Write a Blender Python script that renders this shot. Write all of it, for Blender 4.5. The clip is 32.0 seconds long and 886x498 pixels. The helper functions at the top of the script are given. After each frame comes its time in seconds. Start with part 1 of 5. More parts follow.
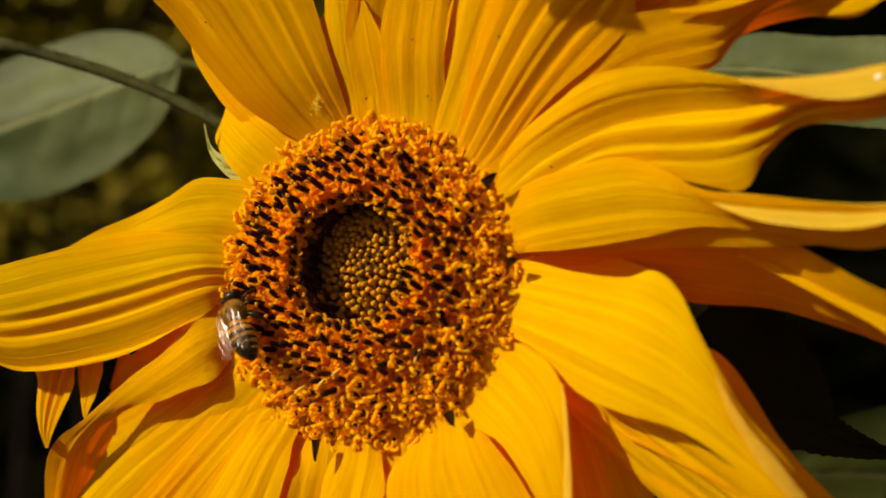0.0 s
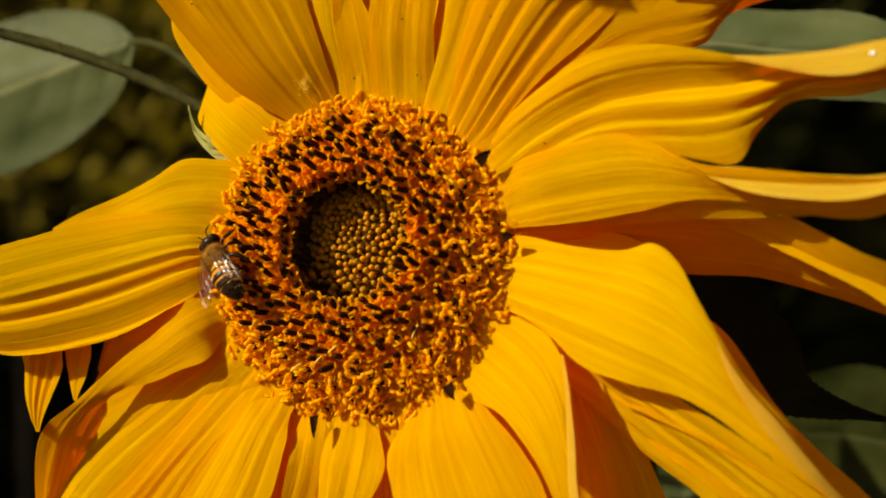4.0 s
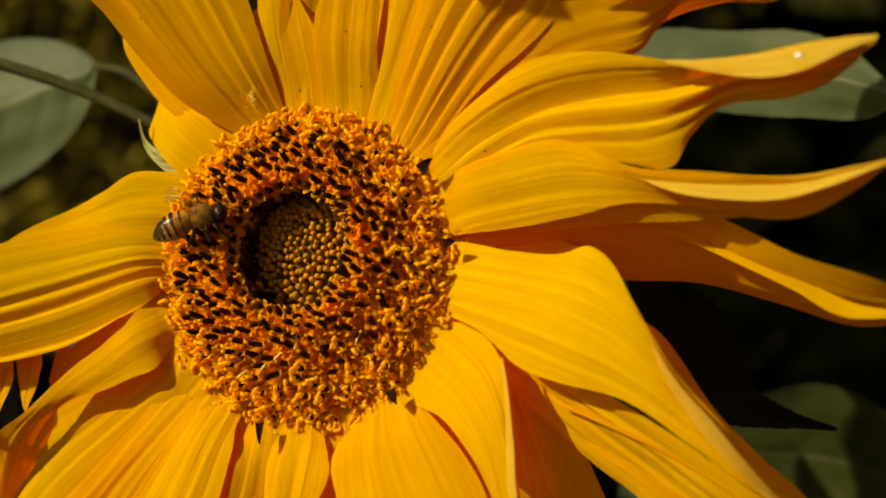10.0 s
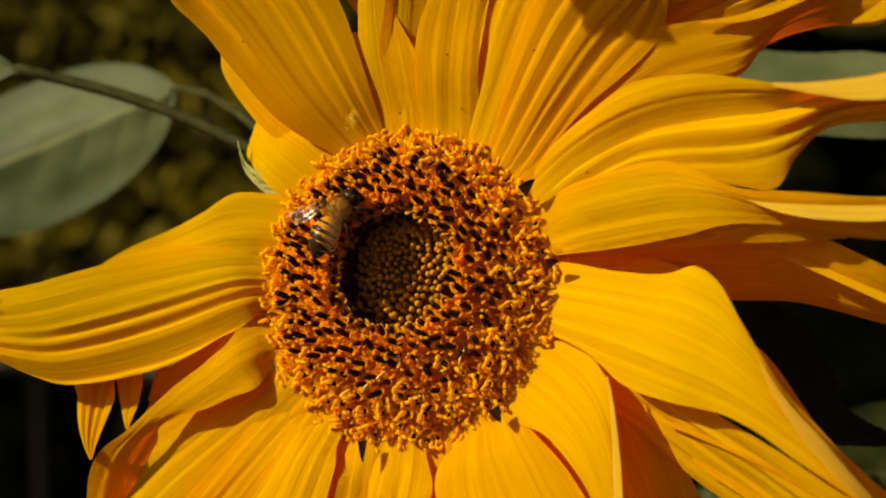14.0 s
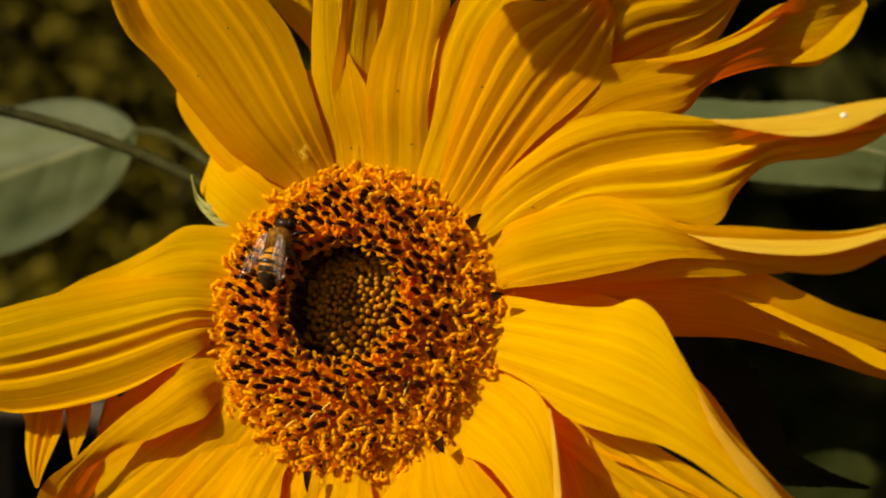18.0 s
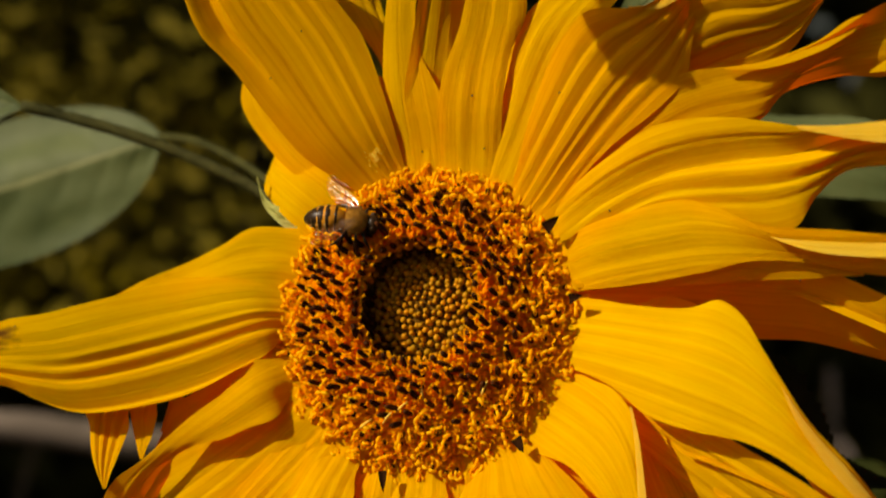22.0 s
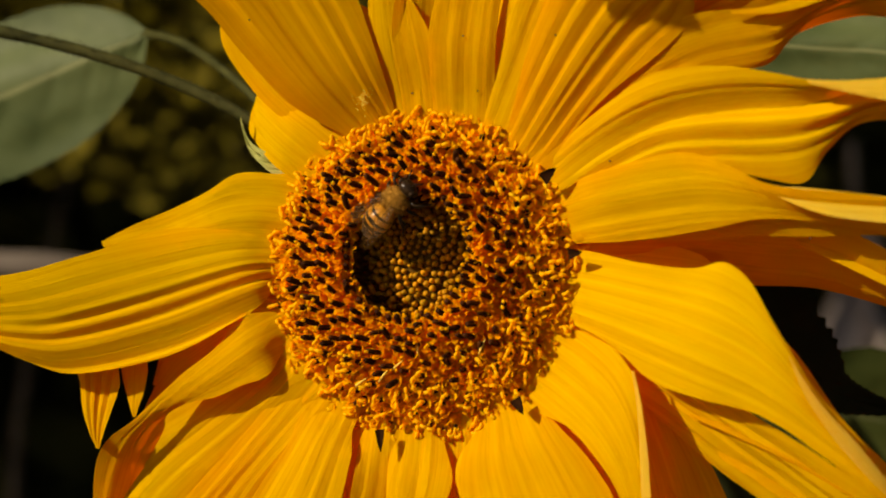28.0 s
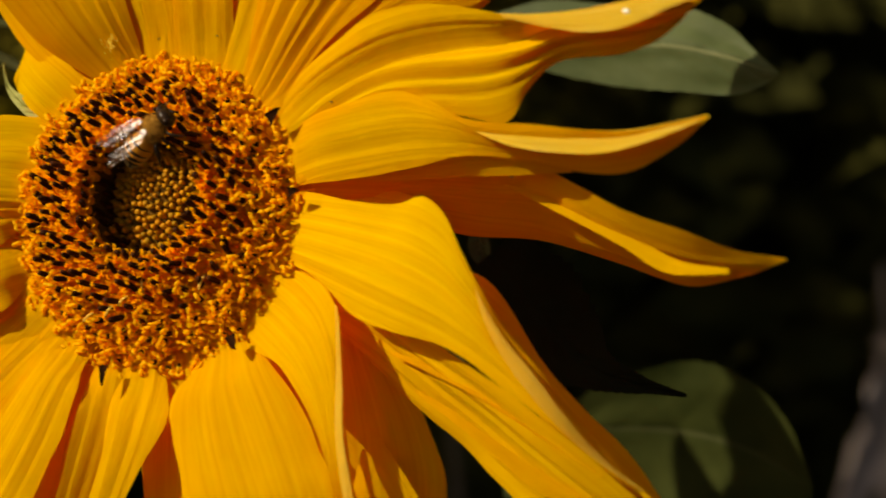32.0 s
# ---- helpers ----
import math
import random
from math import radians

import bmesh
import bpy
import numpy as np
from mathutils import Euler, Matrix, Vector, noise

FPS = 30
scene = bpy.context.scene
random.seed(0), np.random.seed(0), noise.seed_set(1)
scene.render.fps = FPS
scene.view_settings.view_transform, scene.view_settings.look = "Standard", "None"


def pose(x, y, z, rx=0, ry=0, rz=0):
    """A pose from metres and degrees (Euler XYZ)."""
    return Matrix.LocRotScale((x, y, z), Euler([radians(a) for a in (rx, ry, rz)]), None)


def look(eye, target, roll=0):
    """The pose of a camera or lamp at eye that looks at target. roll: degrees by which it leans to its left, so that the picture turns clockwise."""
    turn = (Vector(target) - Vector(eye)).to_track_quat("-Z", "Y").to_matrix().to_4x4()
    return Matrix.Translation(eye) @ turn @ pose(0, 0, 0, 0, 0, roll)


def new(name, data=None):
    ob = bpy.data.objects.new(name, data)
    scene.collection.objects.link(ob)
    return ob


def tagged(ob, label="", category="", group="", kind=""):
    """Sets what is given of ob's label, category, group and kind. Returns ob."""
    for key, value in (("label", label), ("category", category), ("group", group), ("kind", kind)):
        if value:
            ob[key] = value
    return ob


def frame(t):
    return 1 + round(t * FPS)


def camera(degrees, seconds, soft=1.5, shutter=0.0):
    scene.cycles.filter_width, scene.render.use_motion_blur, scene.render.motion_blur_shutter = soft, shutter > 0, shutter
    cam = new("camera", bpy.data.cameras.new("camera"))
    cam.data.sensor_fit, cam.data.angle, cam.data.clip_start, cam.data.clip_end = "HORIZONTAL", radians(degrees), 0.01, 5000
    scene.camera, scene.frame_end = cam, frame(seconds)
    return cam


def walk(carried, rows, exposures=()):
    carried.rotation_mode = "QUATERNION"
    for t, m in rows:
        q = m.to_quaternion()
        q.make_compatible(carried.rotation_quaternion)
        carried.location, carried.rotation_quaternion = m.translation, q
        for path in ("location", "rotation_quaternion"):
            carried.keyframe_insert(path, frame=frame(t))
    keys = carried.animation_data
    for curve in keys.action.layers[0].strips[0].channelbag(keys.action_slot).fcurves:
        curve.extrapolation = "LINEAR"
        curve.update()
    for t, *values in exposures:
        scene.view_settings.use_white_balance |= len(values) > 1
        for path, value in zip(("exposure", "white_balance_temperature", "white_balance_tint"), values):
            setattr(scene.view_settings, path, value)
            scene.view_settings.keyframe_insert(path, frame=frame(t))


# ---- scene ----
cam = camera(30, 32.0, soft=1.75, shutter=0.3)
cam.data.dof.use_dof = True
cam.data.dof.focus_distance = 0.265
cam.data.dof.aperture_fstop = 14.0

ROWS = [
    (0, 0.02320, -0.24913, 0.99935, 80.026, -0.710, 2.658), (0.5, 0.00587, -0.25099, 1.00565, 78.846, -0.218, 0.136),
    (1, -0.00154, -0.25256, 1.00109, 79.355, -0.668, -0.460), (1.5, 0.00511, -0.25244, 0.99589, 79.882, -0.820, -0.294),
    (2, 0.01231, -0.25066, 0.99851, 79.314, -0.445, -0.379), (2.5, 0.00722, -0.25232, 0.99731, 79.771, -1.112, -1.177),
    (4.5, 0.00208, -0.25336, 1.00199, 78.803, -0.332, -2.062), (5, -0.00125, -0.24960, 0.99946, 79.764, -0.571, -1.814),
    (5.5, 0.00431, -0.25272, 0.99319, 80.676, -0.626, -1.705), (6, 0.01635, -0.25341, 0.99632, 80.513, -0.378, -0.719),
    (6.5, 0.01517, -0.25090, 1.00408, 79.591, -0.318, -1.073), (7, 0.01114, -0.25309, 1.00289, 80.038, -0.373, -1.847),
    (7.5, 0.00627, -0.25711, 0.99134, 81.286, -1.107, -2.632), (8, 0.00706, -0.25601, 0.99160, 81.131, -0.462, -2.457),
    (8.5, 0.00786, -0.25452, 0.99501, 80.871, -0.464, -2.481), (9, 0.00773, -0.25663, 0.98828, 82.001, -0.930, -2.817),
    (9.5, 0.01479, -0.26074, 0.98963, 81.647, -0.295, -2.138), (10, 0.01292, -0.25865, 0.99391, 81.030, -0.210, -2.019),
    (10.5, 0.00931, -0.25492, 0.99112, 81.524, -0.185, -1.938), (11, 0.00712, -0.26012, 0.98680, 82.459, -0.471, -2.564),
    (11.5, 0.01347, -0.26230, 0.99231, 81.579, -0.297, -1.020), (12, 0.01519, -0.25869, 0.99885, 81.008, 0.266, 0.507),
    (12.5, 0.00623, -0.26233, 0.99810, 81.094, 0.397, -0.713), (13, 0.00711, -0.26381, 0.99048, 82.000, -0.000, 0.000),
    (13.5, 0.00861, -0.26378, 0.99619, 81.754, 0.433, 0.009), (14, -0.00220, -0.26148, 0.99457, 81.684, -0.145, -1.804),
    (14.5, 0.00200, -0.26194, 0.98729, 82.838, -0.546, -2.048), (16.5, 0.00495, -0.26183, 0.98843, 83.751, -0.937, -1.970),
    (17, -0.00094, -0.26837, 0.99805, 83.812, -1.373, -3.247), (17.5, -0.00840, -0.26795, 0.98460, 85.090, -1.485, -4.051),
    (18, 0.00267, -0.26568, 0.98849, 84.272, -1.056, -2.444), (18.5, 0.01044, -0.26602, 0.99180, 83.615, -1.202, -2.110),
    (19, 0.01115, -0.26588, 0.98827, 83.144, -1.141, -1.892), (19.5, 0.00819, -0.26600, 0.98768, 83.941, -1.237, -2.177),
    (20, 0.00053, -0.26514, 0.98802, 84.358, -1.320, -3.297), (20.5, 0.00023, -0.26714, 0.98740, 84.244, -0.919, -2.841),
    (21, 0.00125, -0.27110, 0.98936, 84.622, -0.802, -2.739), (21.5, -0.00889, -0.26938, 0.99758, 83.966, -1.152, -3.526),
    (22, -0.02740, -0.26729, 0.98360, 85.390, -1.919, -6.187), (22.5, -0.02238, -0.26204, 0.97804, 84.636, -1.313, -5.561),
    (23, -0.01878, -0.25367, 0.97966, 83.312, -1.528, -5.943), (23.5, -0.04492, -0.24980, 0.97046, 84.455, -0.806, -10.547),
    (24, -0.08672, -0.23534, 0.95945, 86.287, -0.185, -15.507), (24.5, -0.09211, -0.21665, 0.99180, 83.510, -2.223, -16.326),
    (25, -0.05643, -0.24468, 0.99803, 84.081, -2.385, -12.769), (25.5, -0.04144, -0.26299, 0.99241, 81.942, -1.366, -11.294),
    (27.5, -0.02053, -0.24709, 1.02675, 75.071, -0.487, -6.465), (28, -0.02190, -0.25111, 1.01568, 76.319, -0.452, -5.655),
    (28.5, 0.00186, -0.25787, 1.00810, 78.079, -1.268, -3.877), (29, 0.00549, -0.25735, 1.01681, 76.071, -2.061, -3.476),
    (29.5, 0.00307, -0.25199, 1.01167, 75.632, -2.200, -3.686), (30, 0.00954, -0.25142, 1.00675, 76.175, -2.507, -2.824),
    (30.5, 0.00413, -0.25820, 0.99744, 77.619, -2.181, -3.339), (31, -0.00374, -0.25279, 1.00024, 78.122, -2.115, -3.793),
    (31.5, 0.00909, -0.25900, 0.99252, 80.364, -2.384, -3.686), (32, 0.03764, -0.26314, 0.98581, 81.366, -2.157, -1.638),
]

walk(cam, [(t, pose(x, y, z, rx, ry, rz)) for t, x, y, z, rx, ry, rz in ROWS],
     exposures=((0, 0.30, 7600, 12), (6, 0.24, 7600, 12), (32, 0.18, 7600, 12)))

# ---- light ----
SUN_WAY = Vector((-0.762, -0.29, 0.578)).normalized()
world = bpy.data.worlds.new("world")
scene.world = world
world.use_nodes = True
wn = world.node_tree.nodes
sky = wn.new("ShaderNodeTexSky")
sky.sky_type = "NISHITA"
sky.sun_disc = False
sky.dust_density = 3.5
sky.sun_elevation = math.asin(SUN_WAY.z)
sky.sun_rotation = math.atan2(SUN_WAY.x, SUN_WAY.y)
wn["Background"].inputs["Strength"].default_value = 0.054
world.node_tree.links.new(sky.outputs["Color"], wn["Background"].inputs["Color"])
sun_data = bpy.data.lights.new("sun", "SUN")
sun_data.energy, sun_data.angle, sun_data.color = 5.0, radians(0.53), (1.0, 0.92, 0.80)
sun = new("sun", sun_data)
sun.matrix_world = look(SUN_WAY * 20, (0, 0, 0))

# ---- materials ----


def material(name, colour, rough=0.6, spec=0.3):
    m = bpy.data.materials.new(name)
    m.use_nodes = True
    b = m.node_tree.nodes["Principled BSDF"]
    b.inputs["Base Color"].default_value = (*colour, 1)
    b.inputs["Roughness"].default_value = rough
    b.inputs["Specular IOR Level"].default_value = spec
    return m


def node(m, kind, **inputs):
    n = m.node_tree.nodes.new("ShaderNode" + kind)
    for k, v in inputs.items():
        n.inputs[k.replace("_", " ")].default_value = v
    return n


def wire(m, a, out, b, into):
    m.node_tree.links.new(a.outputs[out], b.inputs[into])


def ramp(m, fac_node, out, stops):
    r = node(m, "ValToRGB")
    e = r.color_ramp.elements
    while len(e) < len(stops):
        e.new(0.5)
    for el, (p, c) in zip(e, stops):
        el.position, el.color = p, (*c, 1)
    wire(m, fac_node, out, r, "Fac")
    return r


def coords(m, kind="Object", scale=(1, 1, 1)):
    t, p = node(m, "TexCoord"), node(m, "Mapping", Scale=scale)
    wire(m, t, kind, p, "Vector")
    return p


def variegated(name, stops, scale, rough=0.6, spec=0.3, bump=0.2, bump_scale=None, stretch=(1, 1, 1), kind="Object", depth=0.0004):
    """A surface with colour from noise at two scales and fine relief."""
    m = material(name, stops[0][1], rough, spec)
    b = m.node_tree.nodes["Principled BSDF"]
    c = coords(m, kind, stretch)
    big = node(m, "TexNoise", Scale=scale, Detail=6.0, Roughness=0.6)
    wire(m, c, "Vector", big, "Vector")
    r = ramp(m, big, "Fac", stops)
    wire(m, r, "Color", b, "Base Color")
    fine = node(m, "TexNoise", Scale=bump_scale or scale * 6, Detail=4.0)
    wire(m, c, "Vector", fine, "Vector")
    bp = node(m, "Bump", Strength=bump, Distance=depth)
    wire(m, fine, "Fac", bp, "Height")
    wire(m, bp, "Normal", b, "Normal")
    return m


def see_through(m, colour_from, share, tint):
    """Light that passes through a thin leaf or petal."""
    nodes = m.node_tree.nodes
    b, out = nodes["Principled BSDF"], nodes["Material Output"]
    tr, mix = node(m, "BsdfTranslucent"), node(m, "MixShader", Fac=share)
    mul = node(m, "Mix")
    mul.data_type, mul.blend_type = "RGBA", "MULTIPLY"
    mul.inputs[0].default_value = 1.0
    m.node_tree.links.new(colour_from, mul.inputs[6])
    mul.inputs[7].default_value = (*tint, 1)
    m.node_tree.links.new(mul.outputs[2], tr.inputs["Color"])
    wire(m, b, "BSDF", mix, 1)
    wire(m, tr, "BSDF", mix, 2)
    wire(m, mix, "Shader", out, "Surface")


def petal_material(name="petal_yellow", withered=None, stops=((0.77, 0.388, 0.001), (0.88, 0.512, 0.0015), (0.93, 0.61, 0.003))):
    """Ray petals: yellow with darker veins that run along the petal; withered: where (across, along) a brown blotch lies."""
    m = material(name, (0.8, 0.42, 0.005), 0.6, 0.08)
    b = m.node_tree.nodes["Principled BSDF"]
    c = coords(m, "UV", (26, 1.6, 1))
    streak = node(m, "TexNoise", Scale=1.0, Detail=5.0, Roughness=0.65)
    wire(m, c, "Vector", streak, "Vector")
    r = ramp(m, streak, "Fac", list(zip((0.28, 0.5, 0.72), stops)))
    c2 = coords(m, "Object", (1, 1, 1))
    blotch = node(m, "TexNoise", Scale=60.0, Detail=3.0)
    wire(m, c2, "Vector", blotch, "Vector")
    mix = node(m, "Mix")
    mix.data_type, mix.blend_type = "RGBA", "MULTIPLY"
    mix.inputs[0].default_value = 0.35
    r2 = ramp(m, blotch, "Fac", [(0.3, (0.86, 0.78, 0.7)), (0.65, (1, 1, 1))])
    wire(m, r, "Color", mix, 6)
    wire(m, r2, "Color", mix, 7)
    colour = mix.outputs[2]
    if withered:
        spot = coords(m, "UV", (1, 1, 1))
        spot.inputs["Location"].default_value = (-withered[0], -withered[1], 0)
        wide = node(m, "Mapping", Scale=(1.7, 3.6, 1))
        wire(m, spot, "Vector", wide, "Vector")
        ragged = node(m, "TexNoise", Scale=3.0, Detail=5.0)
        wire(m, wide, "Vector", ragged, "Vector")
        length = node(m, "VectorMath")
        length.operation = "LENGTH"
        wire(m, wide, "Vector", length, 0)
        add = node(m, "Math")
        add.operation = "ADD"
        wire(m, length, "Value", add, 0)
        wire(m, ragged, "Fac", add, 1)
        mask = ramp(m, add, "Value", [(0.78, (0.95, 0.95, 0.95)), (1.0, (0, 0, 0))])
        mask.color_ramp.elements[1].position = 1.0
        brown = node(m, "Mix")
        brown.data_type = "RGBA"
        wire(m, mask, "Color", brown, 0)
        m.node_tree.links.new(colour, brown.inputs[6])
        brown.inputs[7].default_value = (0.13, 0.042, 0.004, 1)
        colour = brown.outputs[2]
    m.node_tree.links.new(colour, b.inputs["Base Color"])
    c3 = coords(m, "UV", (90, 5, 1))
    fine = node(m, "TexNoise", Scale=1.0, Detail=6.0, Roughness=0.7)
    wire(m, c3, "Vector", fine, "Vector")
    bp = node(m, "Bump", Strength=0.7, Distance=0.00038)
    wire(m, fine, "Fac", bp, "Height")
    wire(m, bp, "Normal", b, "Normal")
    see_through(m, colour, 0.46, (1.0, 0.27, 0.04))
    return m


def leaf_material(name, dark, light, share=0.25, scale=45.0, rough=0.6, spec=0.2, midrib=None):
    m = variegated(name, [(0.3, dark), (0.7, light)], scale, rough, spec, 0.5, scale * 8, depth=0.0003)
    r = [n for n in m.node_tree.nodes if n.type == "VALTORGB"][0]
    colour = r.outputs["Color"]
    if midrib:  # a pale midrib and side veins
        t, sep = node(m, "TexCoord"), node(m, "SeparateXYZ")
        wire(m, t, "UV", sep, "Vector")
        off = node(m, "Math")
        off.operation = "SUBTRACT"
        off.inputs[1].default_value = 0.5
        wire(m, sep, "X", off, 0)
        far = node(m, "Math")
        far.operation = "ABSOLUTE"
        wire(m, off, "Value", far, 0)
        rib = ramp(m, far, "Value", [(0.008, (0.7, 0.7, 0.7)), (0.022, (0, 0, 0))])
        pale = node(m, "Mix")
        pale.data_type = "RGBA"
        wire(m, rib, "Color", pale, 0)
        m.node_tree.links.new(colour, pale.inputs[6])
        pale.inputs[7].default_value = (*midrib, 1)
        colour = pale.outputs[2]
        wire(m, pale, 2, m.node_tree.nodes["Principled BSDF"], "Base Color")
    see_through(m, colour, share, (1.0, 1.0, 0.35))
    return m


def vary(m, low, high):
    """Makes one piece a little darker or paler than the next."""
    base = m.node_tree.nodes["Principled BSDF"].inputs["Base Color"]
    source = base.links[0].from_socket
    pick = ramp(m, node(m, "ObjectInfo"), "Random", [(0.0, low), (1.0, high)])
    mul = node(m, "Mix")
    mul.data_type, mul.blend_type = "RGBA", "MULTIPLY"
    mul.inputs[0].default_value = 1.0
    m.node_tree.links.new(source, mul.inputs[6])
    wire(m, pick, "Color", mul, 7)
    m.node_tree.links.new(mul.outputs[2], base)


PETAL = petal_material()
PETAL_WITHERED = petal_material("petal_withered", (0.16, 0.80))
PETAL_DEEP = petal_material("petal_deep_yellow", None, ((0.74, 0.335, 0.001), (0.85, 0.443, 0.0015), (0.90, 0.525, 0.002)))
PETAL_PALE = petal_material("petal_underside_pale", None, ((0.86, 0.50, 0.010), (0.92, 0.64, 0.04), (0.95, 0.80, 0.22)))
LEAF = leaf_material("leaf_green", (0.036, 0.056, 0.014), (0.090, 0.113, 0.037), 0.2, midrib=(0.24, 0.25, 0.11))
# darker copy of the leaf green, with shade painted into blade and midrib
LEAF_SHADED = leaf_material("leaf_green_with_shade", (0.013, 0.018, 0.003), (0.034, 0.040, 0.008), 0.08, rough=0.8, spec=0.05, midrib=(0.05, 0.055, 0.02))
# leaf green taken almost to black: the head's shade is in the colour
LEAF_DARKENED = leaf_material("leaf_darkened_for_shade", (0.007, 0.010, 0.004), (0.018, 0.022, 0.009), 0.05, rough=0.95, spec=0.0)
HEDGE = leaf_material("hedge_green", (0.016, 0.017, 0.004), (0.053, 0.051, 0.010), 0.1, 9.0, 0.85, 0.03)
SHRUB = leaf_material("shrub_yellow_green", (0.09, 0.074, 0.009), (0.26, 0.205, 0.022), 0.3, 12.0, 0.8, 0.05)
STALK = variegated("hairy_stalk", [(0.3, (0.022, 0.024, 0.005)), (0.7, (0.055, 0.055, 0.013))], 220.0, 0.75, 0.1, 0.5)
SEPAL = variegated("pale_sepal", [(0.3, (0.24, 0.25, 0.05)), (0.7, (0.40, 0.39, 0.11))], 300.0, 0.65, 0.25, 0.4)
RECEPTACLE = variegated("disc_orange", [(0.3, (0.80, 0.30, 0.004)), (0.7, (0.94, 0.43, 0.006))], 420.0, 0.7, 0.08, 0.8)
# brown between the buds, darkened to deepen the shade in the sunken middle
BED = variegated("bud_bed_brown_shade", [(0.3, (0.06, 0.028, 0.003)), (0.7, (0.14, 0.065, 0.006))], 500.0, 0.8, 0.05, 0.8)
COROLLA = variegated("floret_orange", [(0.3, (0.90, 0.38, 0.003)), (0.7, (0.97, 0.52, 0.007))], 500.0, 0.6, 0.08, 0.4)
COROLLA_PALE = variegated("floret_yellow", [(0.3, (0.93, 0.48, 0.004)), (0.7, (0.98, 0.64, 0.012))], 500.0, 0.6, 0.08, 0.4)
STIGMA = variegated("stigma_yellow", [(0.3, (0.94, 0.56, 0.010)), (0.7, (0.99, 0.73, 0.03))], 900.0, 0.75, 0.06, 0.8, depth=0.00012)
ANTHER = variegated("anther_brown", [(0.3, (0.022, 0.006, 0.002)), (0.7, (0.085, 0.026, 0.005))], 700.0, 0.6, 0.05, 0.5)
BUD = variegated("bud_ochre", [(0.3, (0.38, 0.155, 0.004)), (0.7, (0.60, 0.285, 0.008))], 600.0, 0.55, 0.12, 0.4)
for thin in (COROLLA, COROLLA_PALE, STIGMA):
    see_through(thin, [n for n in thin.node_tree.nodes if n.type == "VALTORGB"][0].outputs["Color"], 0.58, (1.0, 0.84, 0.4))
vary(PETAL, (0.96, 0.92, 0.9), (1.03, 1.05, 1.0))
vary(PETAL_DEEP, (0.97, 0.94, 0.9), (1.02, 1.03, 1.0))
vary(BUD, (0.72, 0.80, 0.7), (1.2, 1.08, 1.0))
vary(STIGMA, (0.94, 0.88, 0.9), (1.02, 1.06, 1.2))
vary(ANTHER, (0.5, 0.5, 0.5), (1.4, 1.3, 1.2))
SOIL = variegated("dark_soil", [(0.3, (0.018, 0.013, 0.009)), (0.55, (0.04, 0.03, 0.02)), (0.8, (0.085, 0.07, 0.055))], 6.0, 0.95, 0.1, 1.0, 40.0, depth=0.02)
DEAD = variegated("dead_stem", [(0.3, (0.085, 0.067, 0.051)), (0.7, (0.175, 0.143, 0.112))], 30.0, 0.85, 0.15, 0.8)
DRY = variegated("dry_leaf", [(0.3, (0.24, 0.19, 0.16)), (0.7, (0.46, 0.39, 0.34))], 30.0, 0.85, 0.1, 0.8)
WOOD = variegated("bark", [(0.3, (0.06, 0.045, 0.03)), (0.7, (0.16, 0.12, 0.085))], 25.0, 0.9, 0.1, 1.0, depth=0.004)

# ---- helpers for things ----
TAU = math.tau


def mesh_of(bm, name, mats, smooth=True):
    me = bpy.data.meshes.new(name)
    bm.to_mesh(me)
    bm.free()
    for mt in mats if isinstance(mats, (list, tuple)) else [mats]:
        me.materials.append(mt)
    if smooth:
        me.polygons.foreach_set("use_smooth", [True] * len(me.polygons))
    return me


def part(name, bm, mats, parent, label="", smooth=True):
    ob = new(name, mesh_of(bm, name, mats, smooth))
    ob.parent = parent
    if label:
        tagged(ob, label)
    return ob


def catmull(rows, n):
    """n + 1 rows on a smooth curve through the given rows."""
    p = np.array(rows, float)
    p = np.vstack([2 * p[0] - p[1], p, 2 * p[-1] - p[-2]])
    out = []
    for i in range(n + 1):
        x = i / n * (len(p) - 3)
        k = min(int(x), len(p) - 4)
        t = x - k
        a, b, c, d = p[k:k + 4]
        out.append(0.5 * (2 * b + (c - a) * t + (2 * a - 5 * b + 4 * c - d) * t * t + (3 * b - a - 3 * c + d) * t ** 3))
    return np.array(out)


def sheet(bm, grid, across=None, mat=0):
    """Quads over a grid of points, with u across (given, or even) and v along."""
    nl, nw = len(grid), len(grid[0])
    layer = bm.loops.layers.uv.verify()
    vs = [[bm.verts.new(p) for p in row] for row in grid]
    for i in range(nl - 1):
        for j in range(nw - 1):
            f = bm.faces.new((vs[i][j], vs[i][j + 1], vs[i + 1][j + 1], vs[i + 1][j]))
            f.material_index = mat
            for lp, (a, b) in zip(f.loops, ((i, j), (i, j + 1), (i + 1, j + 1), (i + 1, j))):
                lp[layer].uv = (across[a][b] if across else b / (nw - 1), a / (nl - 1))


def tube(bm, path, radii, sides=8, mat=0, caps=True):
    """A tapered tube along a path."""
    rings, side = [], None
    pts = [Vector(p) for p in path]
    for i, p in enumerate(pts):
        way = (pts[min(i + 1, len(pts) - 1)] - pts[max(i - 1, 0)]).normalized()
        if side is None:
            side = way.orthogonal().normalized()
        side = (side - way * side.dot(way)).normalized()
        up = way.cross(side)
        r = radii[i] if isinstance(radii, (list, tuple, np.ndarray)) else radii
        rings.append([bm.verts.new(p + (side * math.cos(TAU * k / sides) + up * math.sin(TAU * k / sides)) * r) for k in range(sides)])
    for a, b in zip(rings, rings[1:]):
        for k in range(sides):
            bm.faces.new((a[k], a[(k + 1) % sides], b[(k + 1) % sides], b[k])).material_index = mat
    if caps:
        bm.faces.new(rings[0][::-1]).material_index = mat
        bm.faces.new(rings[-1]).material_index = mat


